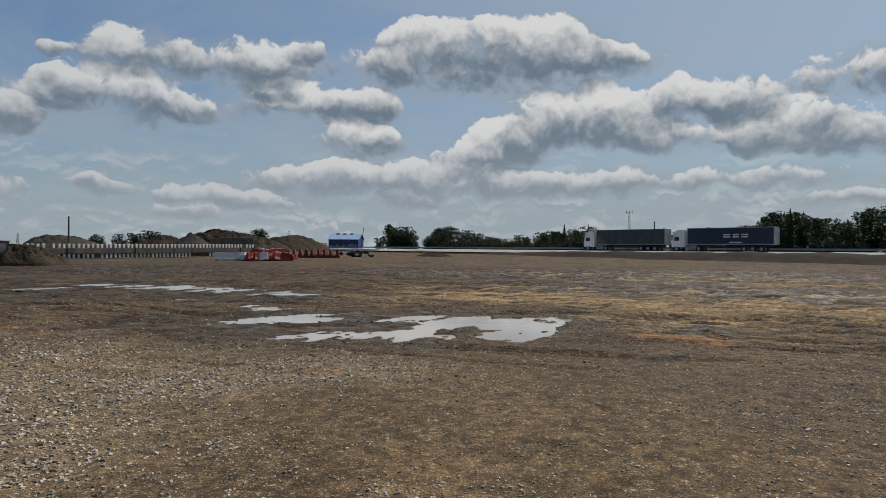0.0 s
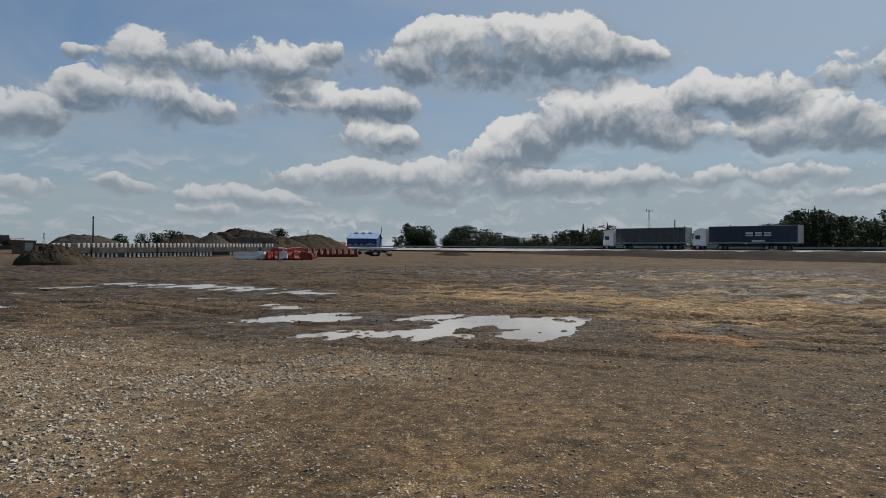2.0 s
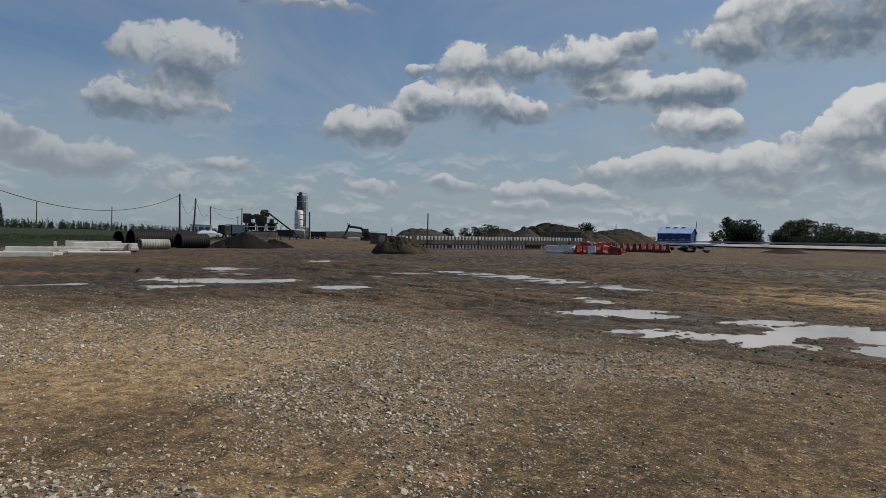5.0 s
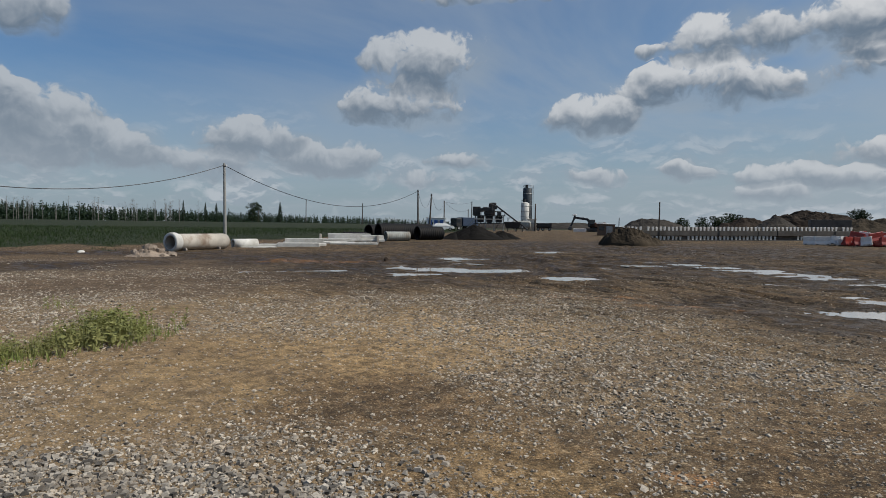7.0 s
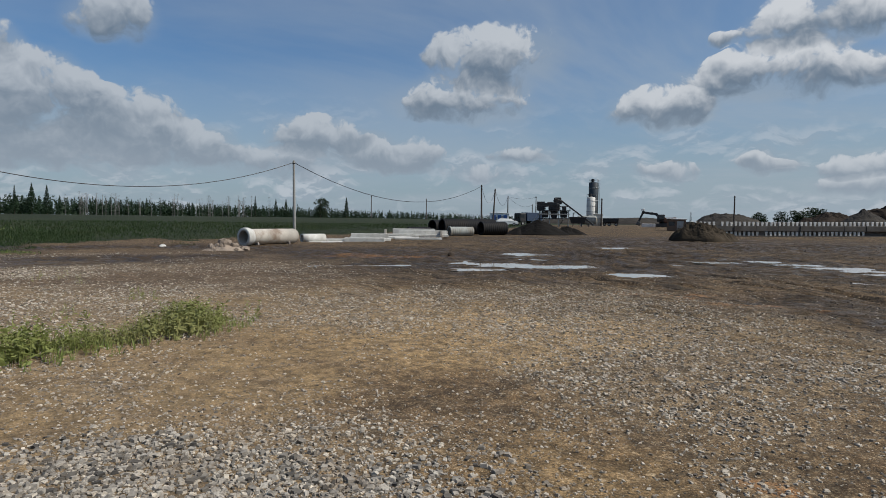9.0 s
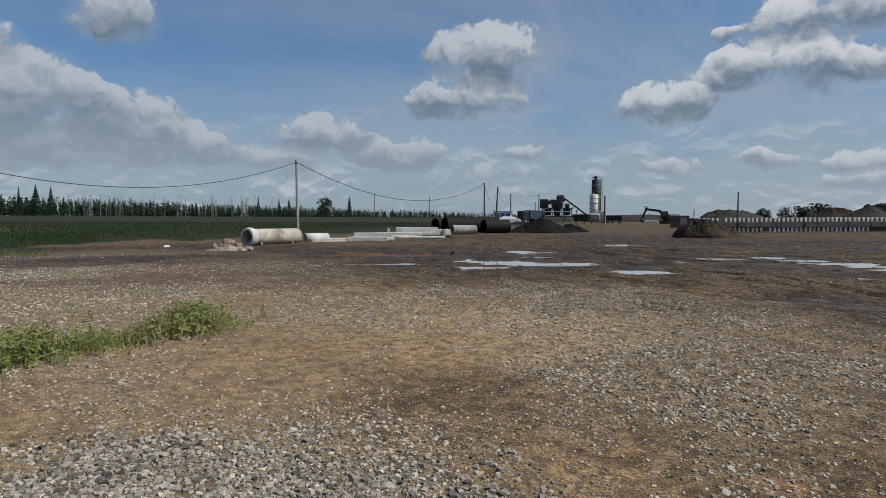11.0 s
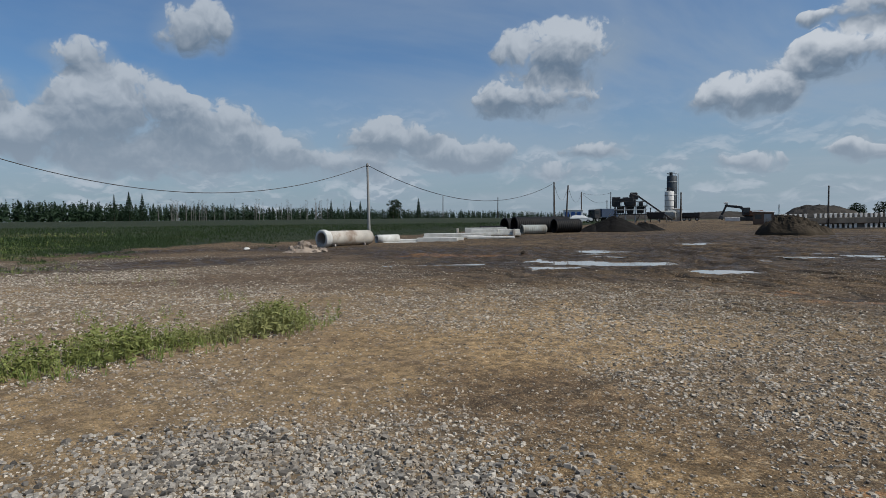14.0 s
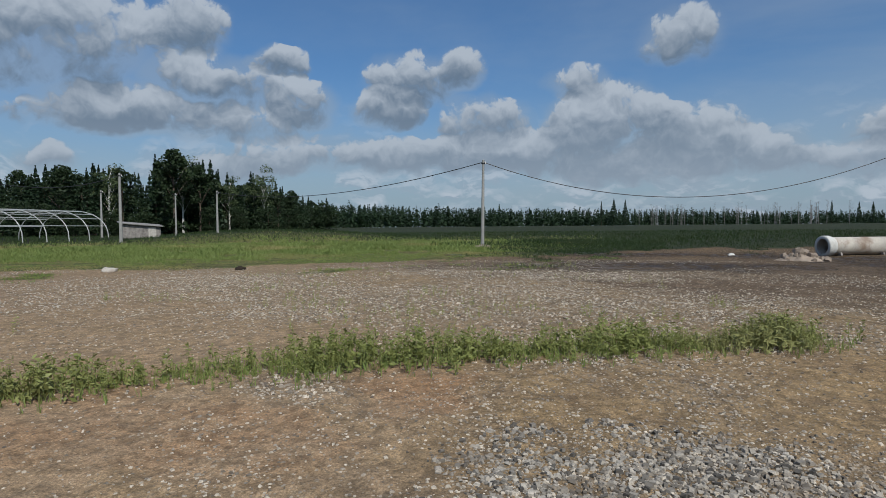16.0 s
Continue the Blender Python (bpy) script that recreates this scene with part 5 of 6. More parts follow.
def silo(az, d, r, foot, top, mat, label, bands):
    t = thing("cement_silo", stand(az, d), label, "silo", "cement silos")
    part("barrel", lathe([(0.05, foot - 1.4), (r * 0.3, foot - 1.3), (r, foot), (r, top), (r * 0.9, top + 0.12), (0.05, top + 0.3)], 32), mat, t)
    for i in range(4):
        a = math.pi / 4 + i * math.pi / 2
        part("leg", rod((r * 0.85 * math.cos(a), r * 0.85 * math.sin(a), 0), (r * 0.85 * math.cos(a), r * 0.85 * math.sin(a), foot + 0.3), 0.12, seg=8), STEEL_GREY, t)
    for z in bands:
        part("band", lathe([(r + 0.005, z), (r + 0.05, z), (r + 0.05, z + 0.14), (r + 0.005, z + 0.14)], 32), STEEL_GREY, t)
    part("filter", rod((-r * 0.2, 0, top + 0.2), (-r * 0.2, 0, top + 1.0), 0.38, 0.36, 14), STEEL_DARK, t)
    rail = part("railing", lathe([(r * 0.95, top + 0.72), (r * 0.95 + 0.04, top + 0.72), (r * 0.95 + 0.04, top + 0.78), (r * 0.95, top + 0.78)], 24), STEEL_DARK, t)
    for i in range(8):
        a = i * math.pi / 4
        part("stanchion", rod((r * 0.95 * math.cos(a), r * 0.95 * math.sin(a), top), (r * 0.95 * math.cos(a), r * 0.95 * math.sin(a), top + 0.75), 0.03, seg=5), STEEL_DARK, rail)
    ladder = part("ladder", rod((r + 0.25, -0.2, 0.3), (r + 0.25, -0.2, top + 0.8), 0.035, seg=6), STEEL_GREY, t)
    part("ladder_rail", rod((r + 0.25, 0.2, 0.3), (r + 0.25, 0.2, top + 0.8), 0.035, seg=6), STEEL_GREY, ladder)
    for i in range(int(top / 0.6)):
        part("rung", rod((r + 0.25, -0.2, 0.5 + 0.6 * i), (r + 0.25, 0.2, 0.5 + 0.6 * i), 0.025, seg=5), STEEL_GREY, ladder)


silo(43.74, 150, 1.15, 2.8, 10.3, SILO_DARK, "tall dark grey cement silo with a top filter", (2.8, 6.0, 9.0))
silo(43.96, 146, 1.0, 2.2, 6.6, SILO_WHITE, "shorter off-white cement silo with dark bands", (3.3, 4.6, 5.8))
tank = thing("storage_tank", stand(44.3, 141), "dusty horizontal storage tank on saddles", "tank")
part("barrel", lathe([(0.05, -2.3), (0.7, -2.2), (0.98, -1.9), (1.0, -1.8), (1.0, 1.8), (0.98, 1.9), (0.7, 2.2), (0.05, 2.3)], 28, axis="x"), GREY_PLASTIC, tank).matrix_local = pose(0, 0, 1.35)
for x in (-1.3, 1.3):
    part("saddle", box((0.35, 1.7, 0.7), (x, 0, 0), bevel=0.03), CONCRETE, tank)
part("manhole", rod((0.4, 0, 2.3), (0.4, 0, 2.6), 0.3, seg=14), STEEL_GREY, tank)
small_shed(43.3, 143, (2.0, 2.0, 2.6), CONCRETE_PALE, CONCRETE, "pale square pump house under the silos")

digger = thing("excavator", stand(37.65, 128, 4), "orange and dark excavator with its arm reaching out", "excavator")
for y in (-1.05, 1.05):
    bm = bmesh.new()
    prof = [(-1.9, 0.35), (-1.7, 0.05), (1.7, 0.05), (1.9, 0.35), (1.7, 0.75), (-1.7, 0.75)]
    one = [bm.verts.new((x, y - 0.28, z)) for x, z in prof]
    two = [bm.verts.new((x, y + 0.28, z)) for x, z in prof]
    bm.faces.new(one), bm.faces.new(two[::-1])
    for i in range(6):
        bm.faces.new((one[i], two[i], two[(i + 1) % 6], one[(i + 1) % 6]))
    bmesh.ops.recalc_face_normals(bm, faces=bm.faces)
    bmesh.ops.bevel(bm, geom=bm.edges[:], offset=0.08, segments=2, affect="EDGES")
    part("track", bm, STEEL_DARK, digger)
part("turntable", rod((0, 0, 0.7), (0, 0, 1.0), 0.8, seg=20), STEEL_DARK, digger)
body = part("body", box((3.1, 2.4, 0.95), (0.6, 0, 1.0), bevel=0.12), YELLOW_PAINT, digger)
part("counterweight", box((0.8, 2.4, 1.0), (2.1, 0, 1.0), bevel=0.25), YELLOW_PAINT, body)
cab = part("cab", box((1.4, 1.0, 1.55), (-0.5, -0.7, 1.0), bevel=0.12), STEEL_DARK, digger)
part("window", box((0.9, 0.04, 0.75), (-0.5, -1.21, 1.6), bevel=0.02), DARK_GLASS, cab)


def beam(a, b, w, h, bm=None):
    """A box girder from a to b."""
    a, b = Vector(a), Vector(b)
    d = b - a
    return box((d.length, w, h), ((a + b) / 2 - Vector((0, 0, h / 2)))[:], (0, -math.degrees(math.atan2(d.z, d.x)), 0), 0.05, bm)


part("boom_root", beam((0.3, 0.2, 1.5), (-1.2, 0.2, 3.1), 0.36, 0.50), STEEL_DARK, digger)
part("boom", beam((-1.1, 0.2, 3.05), (-4.1, 0.2, 3.45), 0.34, 0.46), STEEL_DARK, digger)
stick = part("stick", beam((-3.9, 0.2, 3.55), (-5.0, 0.2, 1.0), 0.30, 0.38), STEEL_DARK, digger)
part("elbow", box((0.8, 0.36, 0.35), (-3.9, 0.2, 3.35), bevel=0.08), WHITE_PAINT, digger, "white-painted elbow joint")
part("cylinder", rod((-0.6, 0.2, 1.9), (-2.2, 0.2, 3.1), 0.10, seg=10), STEEL_GREY, digger)
part("bucket", box((0.9, 0.9, 0.8), (-4.85, 0.2, 0.35), (0, 20, 0), 0.12, taper=0.7), STEEL_DARK, stick)
s = ob_of("concrete_block", box((2.6, 1.2, 0.7), bevel=0.05), WHITE_PLASTIC)
s.matrix_world = stand(38.9, 126)
tagged(s, "white block on the ground under the excavator's bucket", "block")

wagon = thing("dump_trailer", stand(42.2, 150), "dark tipper trailer parked beside the silos", "trailer")
part("body", box((3.8, 2.2, 1.0), (0, 0, 0.9), bevel=0.06, taper=1.06), STEEL_DARK, wagon)
part("chassis", box((4.2, 0.9, 0.2), (0, 0, 0.7), bevel=0.02), STEEL_DARK, wagon)
for x in (-1.3, -0.2, 1.4):
    for y in (-0.9, 0.9):
        wheel(x, y, 0.42, 0.28, wagon)


def lorry(az, d, turn, cab_mat, body_mat, label):
    t = thing("lorry", stand(az, d, turn), label, "lorry")
    cab = part("cab", box((1.7, 2.3, 2.0), (-2.0, 0, 0.7), bevel=0.15), cab_mat, t)
    part("side_window", box((0.8, 0.04, 0.65), (-2.1, -1.16, 1.7), bevel=0.02), DARK_GLASS, cab)
    part("windscreen", box((0.04, 2.0, 0.75), (-2.86, 0, 1.65), bevel=0.02), DARK_GLASS, cab)
    part("body", box((4.2, 2.4, 1.9), (1.1, 0, 0.95), bevel=0.06), body_mat, t)
    part("chassis", box((6.0, 0.9, 0.25), (0.2, 0, 0.65), bevel=0.02), STEEL_DARK, t)
    for x in (-2.0, 0.9, 2.1):
        for y in (-1.0, 1.0):
            wheel(x, y, 0.48, 0.3, t)


lorry(49.75, 135, 35, STEEL_DARK, surface("dull_blue_body", (0.03, 0.05, 0.09), 0.6), "dull blue lorry parked beside the batching plant")

car = thing("car", stand(51.7, 118, 4), "white estate car parked by the site cabin", "car")
bm = bmesh.new()
prof = ((-2.1, 0.35), (2.1, 0.35), (2.15, 0.75), (1.95, 0.95), (1.3, 1.0), (0.7, 1.42), (-1.4, 1.45), (-2.0, 1.0), (-2.12, 0.7))
one = [bm.verts.new((x, -0.85 if z < 1.1 else -0.68, z)) for x, z in prof]
two = [bm.verts.new((x, 0.85 if z < 1.1 else 0.68, z)) for x, z in prof]
bm.faces.new(one), bm.faces.new(two[::-1])
for i in range(len(prof)):
    j = (i + 1) % len(prof)
    bm.faces.new((one[i], two[i], two[j], one[j]))
bmesh.ops.recalc_face_normals(bm, faces=bm.faces)
bmesh.ops.bevel(bm, geom=bm.edges[:], offset=0.05, segments=2, affect="EDGES")
body = part("body", bm, WHITE_PAINT, car)
for x, w in ((-0.9, 0.9), (0.25, 0.9)):
    part("side_window", box((w, 0.05, 0.34), (x, -0.79, 1.02), (-22, 0, 0), 0.02), DARK_GLASS, body)
for x in (-1.3, 1.3):
    for y in (-0.78, 0.78):
        wheel(x, y, 0.32, 0.2, car)

# long low bank and a far barn behind the yard
heap("far_bank", 40.0, 320, 26, 14, 3.4, EARTH_GREY, "long low grey bank on the far horizon", 31.7, 0.35, 0.1)
heap("far_bank", 46.0, 330, 20, 14, 3.0, EARTH_GREY, "long low grey bank on the far horizon", 33.7, 0.35, 0.1)


# ---- buildings ----
def gable_house(name, az, d, turn, size, rise, wall_mat, roof_mat, label, openings=4, up=0.0):
    w, l, h = size
    t = thing(name, stand(az, d, turn, up), label, "building", "buildings")
    bm = bmesh.new()
    prof = ((-l / 2, 0), (l / 2, 0), (l / 2, h), (0, h + rise), (-l / 2, h))
    one = [bm.verts.new((-w / 2, y, z)) for y, z in prof]
    two = [bm.verts.new((w / 2, y, z)) for y, z in prof]
    bm.faces.new(one), bm.faces.new(two[::-1])
    for i in range(5):
        bm.faces.new((one[i], two[i], two[(i + 1) % 5], one[(i + 1) % 5]))
    bmesh.ops.recalc_face_normals(bm, faces=bm.faces)
    wall = part("wall", bm, wall_mat, t)
    slope = math.degrees(math.atan2(rise, l / 2))
    run = math.hypot(rise, l / 2) + 0.5
    for side in (-1, 1):
        roof = part("roof", box((w + 0.8, run, 0.14), (0, side * (l / 4 + 0.1), h + rise / 2 - 0.02), (-side * slope, 0, 0), 0.02), roof_mat, t)
    for i in range(openings):
        x = -w / 2 + w * (i + 0.5) / openings
        window = part("window", box((w / openings * 0.45, 0.10, h * 0.30), (x, -l / 2 - 0.03, h * 0.42), bevel=0.02), DARK_GLASS, wall)
        part("frame", box((w / openings * 0.5, 0.06, h * 0.04), (x, -l / 2 - 0.06, h * 0.40), bevel=0.01), WHITE_PAINT, window)
    part("door", box((1.4, 0.10, min(2.4, h * 0.55)), (w * 0.28, -l / 2 - 0.04, 0), bevel=0.02), STEEL_GREY, wall)
    return t


barn = gable_house("warehouse", 9.15, 262, -14, (12.8, 10, 4.4), 2.2, BLUE_METAL, BLUE_ROOF, "blue sheet-metal warehouse with a pale blue gable roof", 5, 0.3)
part("gable_panel", box((0.08, 3.0, 3.0), (-6.46, -2.6, 0.8), bevel=0.02), WHITE_PAINT, barn)
part("plinth", box((13.0, 10.2, 1.0), (0, 0, -0.1), bevel=0.03), BRICK_PALE, barn)
part("annex", box((6.0, 3.0, 1.7), (4.0, -6.3, 0), bevel=0.04), BLUE_METAL, barn)
for x in (-3.5, -0.5, 2.5):
    part("roof_vent", box((1.6, 0.8, 0.7), (x, 0, 6.4), bevel=0.06), STEEL_GREY, barn)
boom = ob_of("crane_boom", rod((0, 0, 0), (0.9, 0, 9.6), 0.2, 0.1, 8), STEEL_DARK)
boom.matrix_world = stand(7.75, 252)
tagged(boom, "thin dark crane boom leaning beside the warehouse", "crane")
gable_house("house", -7.3, 205, 4, (8.5, 8, 3.2), 1.2, BRICK_PALE, ROOF_OLD, "pale rendered house with a low grey roof behind the road", 3)
gable_house("house", -9.8, 225, -6, (9, 8, 3.4), 1.6, BRICK_PALE, ROOF_OLD, "pale rendered house among the roadside trees", 3)
gable_house("house", -4.9, 258, 10, (5, 7, 3.6), 1.6, WHITE_PAINT, ROOF_OLD, "white house with a grey roof among trees", 2)
gable_house("house", -0.9, 225, 6, (6.5, 6, 2.6), 1.0, WHITE_PAINT, ROOF_OLD, "small white building beside the roadside trees", 2)
gable_house("house", 11.5, 240, 6, (4.0, 4, 2.0), 0.8, BRICK_PALE, ROOF_RED, "small hut with a red roof below a heap", 1)

# ---- greenhouse frame and wooden shed ----
GALVANISED = surface("galvanised_tube", (0.42, 0.43, 0.42), 0.5, 0.2, vary=0.12, scale=1.0)
frame_ = thing("greenhouse_frame", stand(143.3, 85, 40), "bare arched metal frame of a long greenhouse", "greenhouse frame")
HALF, HIGH = 5.4, 3.75


def hoop_at(k):
    a = math.pi * k / 16
    return -HALF * math.cos(a), 0.1 + HIGH * max(math.sin(a), 0) ** 0.75


for i in range(11):
    bm = bmesh.new()
    x = 8.0 - 2.9 * i
    rings = []
    for k in range(17):
        y, z = hoop_at(k)
        y2, z2 = hoop_at(k + 0.01)
        out = Vector((0, z2 - z, -(y2 - y))).normalized()
        rings.append([bm.verts.new(Vector((x, y, z)) + 0.055 * (out * math.cos(q) + Vector((1, 0, 0)) * math.sin(q))) for q in np.linspace(0, 2 * math.pi, 6, endpoint=False)])
    for one, two in zip(rings, rings[1:]):
        for q in range(6):
            bm.faces.new((one[q], one[(q + 1) % 6], two[(q + 1) % 6], two[q]))
    bmesh.ops.recalc_face_normals(bm, faces=bm.faces)
    part("hoop", bm, GALVANISED, frame_)
for k in (2, 3.6, 5, 6.5, 8, 9.5, 11, 12.4, 14):
    y, z = hoop_at(k)
    part("purlin", rod((-21.2, y, z), (8.2, y, z), 0.04, seg=6), GALVANISED, frame_)
part("ridge_vent", box((9.0, 0.9, 0.3), (-8.5, 0, 4.0), bevel=0.03), GALVANISED, frame_)
for x in (-21, -15, -9, -3, 3, 8):
    for y in (-HALF, HALF):
        part("stake", rod((x, y, -0.5), (x, y, 0.5), 0.06, seg=6), STEEL_DARK, frame_)

shed = thing("wooden_shed", stand(134.6, 97, 6), "weathered grey plank shed with a sloping slate roof", "shed")
for i in range(14):
    part("plank", box((0.33, 0.06, 2.0 - 0.03 * i + random.uniform(-0.04, 0.04)), (-2.3 + 0.345 * i, -1.6, 0), bevel=0.01), WOOD_OLD, shed)
for x in (-2.45, 2.45):
    part("side_wall", box((0.08, 3.2, 1.8), (x, 0, 0), bevel=0.01), WOOD_OLD, shed)
part("back_wall", box((4.9, 0.08, 1.7), (0, 1.6, 0), bevel=0.01), WOOD_OLD, shed)
part("roof", box((5.6, 4.0, 0.14), (0, 0, 1.95), (4, 5, 0), 0.02), ROOF_OLD, shed)
part("door", box((1.0, 0.05, 1.6), (1.4, -1.66, 0), bevel=0.01), surface("pale_door", (0.40, 0.37, 0.33), 0.9), shed)

# ---- trees ----
rng = np.random.default_rng(7)


def quads_mesh(name, mid, size, mat, droop=0.0, narrow=0.6, normals_up=0.3):
    """A mesh of many small leaf-shaped quads at the given middles."""
    count = len(mid)
    a = rng.normal(size=(count, 3))
    a[:, 2] = a[:, 2] * 0.6 - droop
    a /= np.linalg.norm(a, axis=1, keepdims=True)
    b = np.cross(a, rng.normal(size=(count, 3)) + np.array([0, 0, normals_up]))
    b /= np.linalg.norm(b, axis=1, keepdims=True) + 1e-9
    s = np.asarray(size).reshape(-1, 1) * rng.uniform(0.6, 1.3, (count, 1))
    v = np.stack([mid - a * s, mid + b * s * narrow, mid + a * s, mid - b * s * narrow], 1).reshape(-1, 3)
    mesh = bpy.data.meshes.new(name)
    mesh.from_pydata(v.tolist(), [], np.arange(count * 4).reshape(-1, 4).tolist())
    mesh.materials.append(mat)
    return mesh


def child(name, mesh, parent):
    ob = new(name, mesh)
    ob.parent = parent
    return ob


def spruce(h, width, count, leaf):
    t = thing("spruce_tree", Matrix.Identity(4), "dark green spruce with a ragged pointed crown", "tree", "conifers")
    part("trunk", rod((0, 0, -0.3), (0, 0, h * 0.96), h * 0.014, 0.02, 8), BARK, t)
    k = rng.uniform(0, 1, count) ** 0.75
    tier = k + 0.02 * np.sin(k * 90)
    z = h * (0.06 + 0.94 * tier)
    tier = np.clip(tier, 0, 1)
    reach = width * (1 - tier) ** 0.85 * rng.uniform(0.15, 1.0, count) ** 0.6 * (0.8 + 0.2 * np.sin(tier * 80)) + 0.03
    a = rng.uniform(0, 6.283, count)
    mid = np.stack([reach * np.cos(a), reach * np.sin(a), z - reach * 0.25], 1)
    child("crown", quads_mesh("crown", mid, np.full(count, leaf) * (0.35 + 0.65 * (1 - tier)), LEAF_SPRUCE, 0.3), t)
    return t


def broadleaf(h, width, clumps, count, leaf, mat, bark, label, group, low=0.25):
    t = thing("deciduous_tree", Matrix.Identity(4), label, "tree", group)
    part("trunk", rod((0, 0, -0.3), (0, 0, h * 0.7), h * 0.016, h * 0.006, 8), bark, t)
    mids = []
    for i in range(clumps):
        z = h * rng.uniform(low, 0.95)
        f = math.sin(math.pi * min(1, max(0.12, (z / h - low) / (1.02 - low)))) ** 0.6
        a = rng.uniform(0, 6.283)
        r = width * f * rng.uniform(0.2, 0.9)
        c = np.array([r * math.cos(a), r * math.sin(a), z])
        mids.append(c)
        if i < 9:
            part("limb", rod((0, 0, max(0.1 * h, z - 0.8 * r - 0.1 * h)), tuple(c), h * 0.006, 0.015, 6), bark, t)
    each = count // clumps
    pts = []
    for c in mids:
        q = rng.normal(size=(each, 3))
        q /= np.linalg.norm(q, axis=1, keepdims=True)
        q *= rng.uniform(0.2, 1, (each, 1)) ** 0.5 * width * rng.uniform(0.26, 0.46)
        q[:, 2] *= 0.75
        pts.append(c + q)
    pts = np.concatenate(pts)
    child("crown", quads_mesh("crown", pts, np.full(len(pts), leaf), mat), t)
    return t


def bare_tree(h):
    t = thing("bare_tree", Matrix.Identity(4), "pale leafless dead tree at the forest edge", "tree", "dead trees")
    part("trunk", rod((0, 0, -0.3), (0, 0, h), h * 0.011, 0.02, 6), DEAD_BARK, t)
    for i in range(16):
        z = h * rng.uniform(0.35, 0.95)
        a = rng.uniform(0, 6.283)
        r = (h - z) * 0.35 + 0.4
        part("limb", rod((0, 0, z), (r * math.cos(a), r * math.sin(a), z + r * 0.8), 0.035, 0.01, 4), DEAD_BARK, t)
    return t


PROTO = {
    "s1": spruce(12, 2.2, 2000, 0.38), "s2": spruce(12, 1.7, 1700, 0.35), "s3": spruce(12, 2.7, 2200, 0.42),
    "b1": broadleaf(10, 3.2, 40, 3000, 0.22, LEAF_BROAD, BARK, "dark green broadleaf tree with an uneven crown", "broadleaf trees", 0.12),
    "b2": broadleaf(10, 2.4, 34, 2600, 0.20, LEAF_BROAD, BARK, "green broadleaf tree with a narrow uneven crown", "broadleaf trees", 0.10),
    "a1": broadleaf(10, 2.2, 28, 2200, 0.12, LEAF_BIRCH, BIRCH_BARK, "tall pale-stemmed birch with an open airy crown", "birches", 0.30),
    "w1": broadleaf(10, 5.0, 30, 1900, 0.36, LEAF_BUSH, BARK, "bushy yellow-green willow shrub", "shrubs", 0.02),
    "w2": broadleaf(10, 6.0, 34, 2100, 0.38, LEAF_BROAD, BARK, "dark green roadside shrub", "shrubs", 0.02),
    "d1": bare_tree(10),
}
USED = set()


def plant_tree(kind, az, d, h, turn=None, up=0.0):
    src = PROTO[kind]
    size = h / (12 if kind[0] == "s" else 10)
    m = stand(az, d, random.uniform(0, 360) if turn is None else turn, up)
    if kind in USED:
        return copy_thing(src, m @ Matrix.Scale(size / src.scale.x, 4))
    USED.add(kind)
    src.matrix_basis = m @ Matrix.Scale(size, 4)
    return src


# belt of trees beyond the highway
for i in range(150):
    az = random.uniform(-39, 6.5)
    d = (124 + random.uniform(0, 45)) / math.cos(radians(az + 45))
    d = min(d, 290)
    high = np.interp(az, [-39, -36, -33, -29.5, -27, -24, -20, -16, -11.5, -9, -6, -2, 0, 1.5, 4, 6.5], [2.9, 3.0, 2.0, 3.0, 2.1, 1.5, 1.5, 1.5, 1.9, 1.2, 1.1, 1.5, 1.9, 1.2, 1.9, 1.2])
    h = (1.8 + d * math.tan(radians(high)) - 1.2) * random.uniform(0.85, 1.25)
    plant_tree(random.choice(("b1", "b2", "b1", "s1", "w2", "b2")), az, d, h)
for az, d, h, kind in ((-29.3, 150, 8.2, "b1"), (-30.6, 150, 7.4, "b1"), (-28.2, 152, 7.0, "b2"), (-36.2, 150, 8.6, "b1"), (-37.5, 150, 9.5, "b2"), (-34, 155, 6.0, "s1"), (-35, 155, 6.2, "s2"), (-32.4, 152, 5.5, "s1"),
                       (-11.4, 172, 6.6, "s1"), (-12.3, 172, 5.6, "s2"), (-10.6, 175, 5.2, "b2"), (-0.3, 235, 8.8, "b1"), (0.6, 240, 7.5, "b2"), (5.1, 255, 9.4, "b2"), (4.3, 255, 8.0, "b1"), (3.3, 260, 6.5, "b1"),
                       (-3.6, 200, 3.6, "w1"), (-9.0, 196, 2.8, "w1"), (-4.4, 205, 4.0, "w2"), (6.2, 258, 5.0, "b1")):
    plant_tree(kind, az, d, h * 1.22)
for az in np.arange(-39, 6, 0.8):                      # low scrub that closes the belt
    d = min((121 + random.uniform(0, 10)) / math.cos(radians(az + 45)), 262)
    plant_tree("w2", az + random.uniform(-0.4, 0.4), d, random.uniform(1.9, 3.2) * d / 150)
# clumps behind the heaps
for az, d, h in ((28.3, 240, 5.0), (27.5, 240, 5.4), (26.8, 240, 5.2), (26.2, 245, 6.4), (25.6, 245, 6.0), (30.0, 245, 4.8), (29.7, 245, 4.2)):
    plant_tree("w2", az, d, h)
for az, d, h, kind in ((16.95, 255, 9.3, "b1"), (17.25, 256, 8.6, "b1"), (16.65, 256, 8.2, "b1"), (16.9, 257, 6.0, "w2")):
    plant_tree(kind, az, d, h)
# the near wood beside the greenhouse
edge = ([119, 121.5, 124.5, 127, 129, 132, 134, 137, 140, 143, 147, 152], [2.8, 4.0, 6.0, 5.6, 6.6, 7.4, 5.8, 6.2, 6.0, 5.4, 5.4, 5.4])
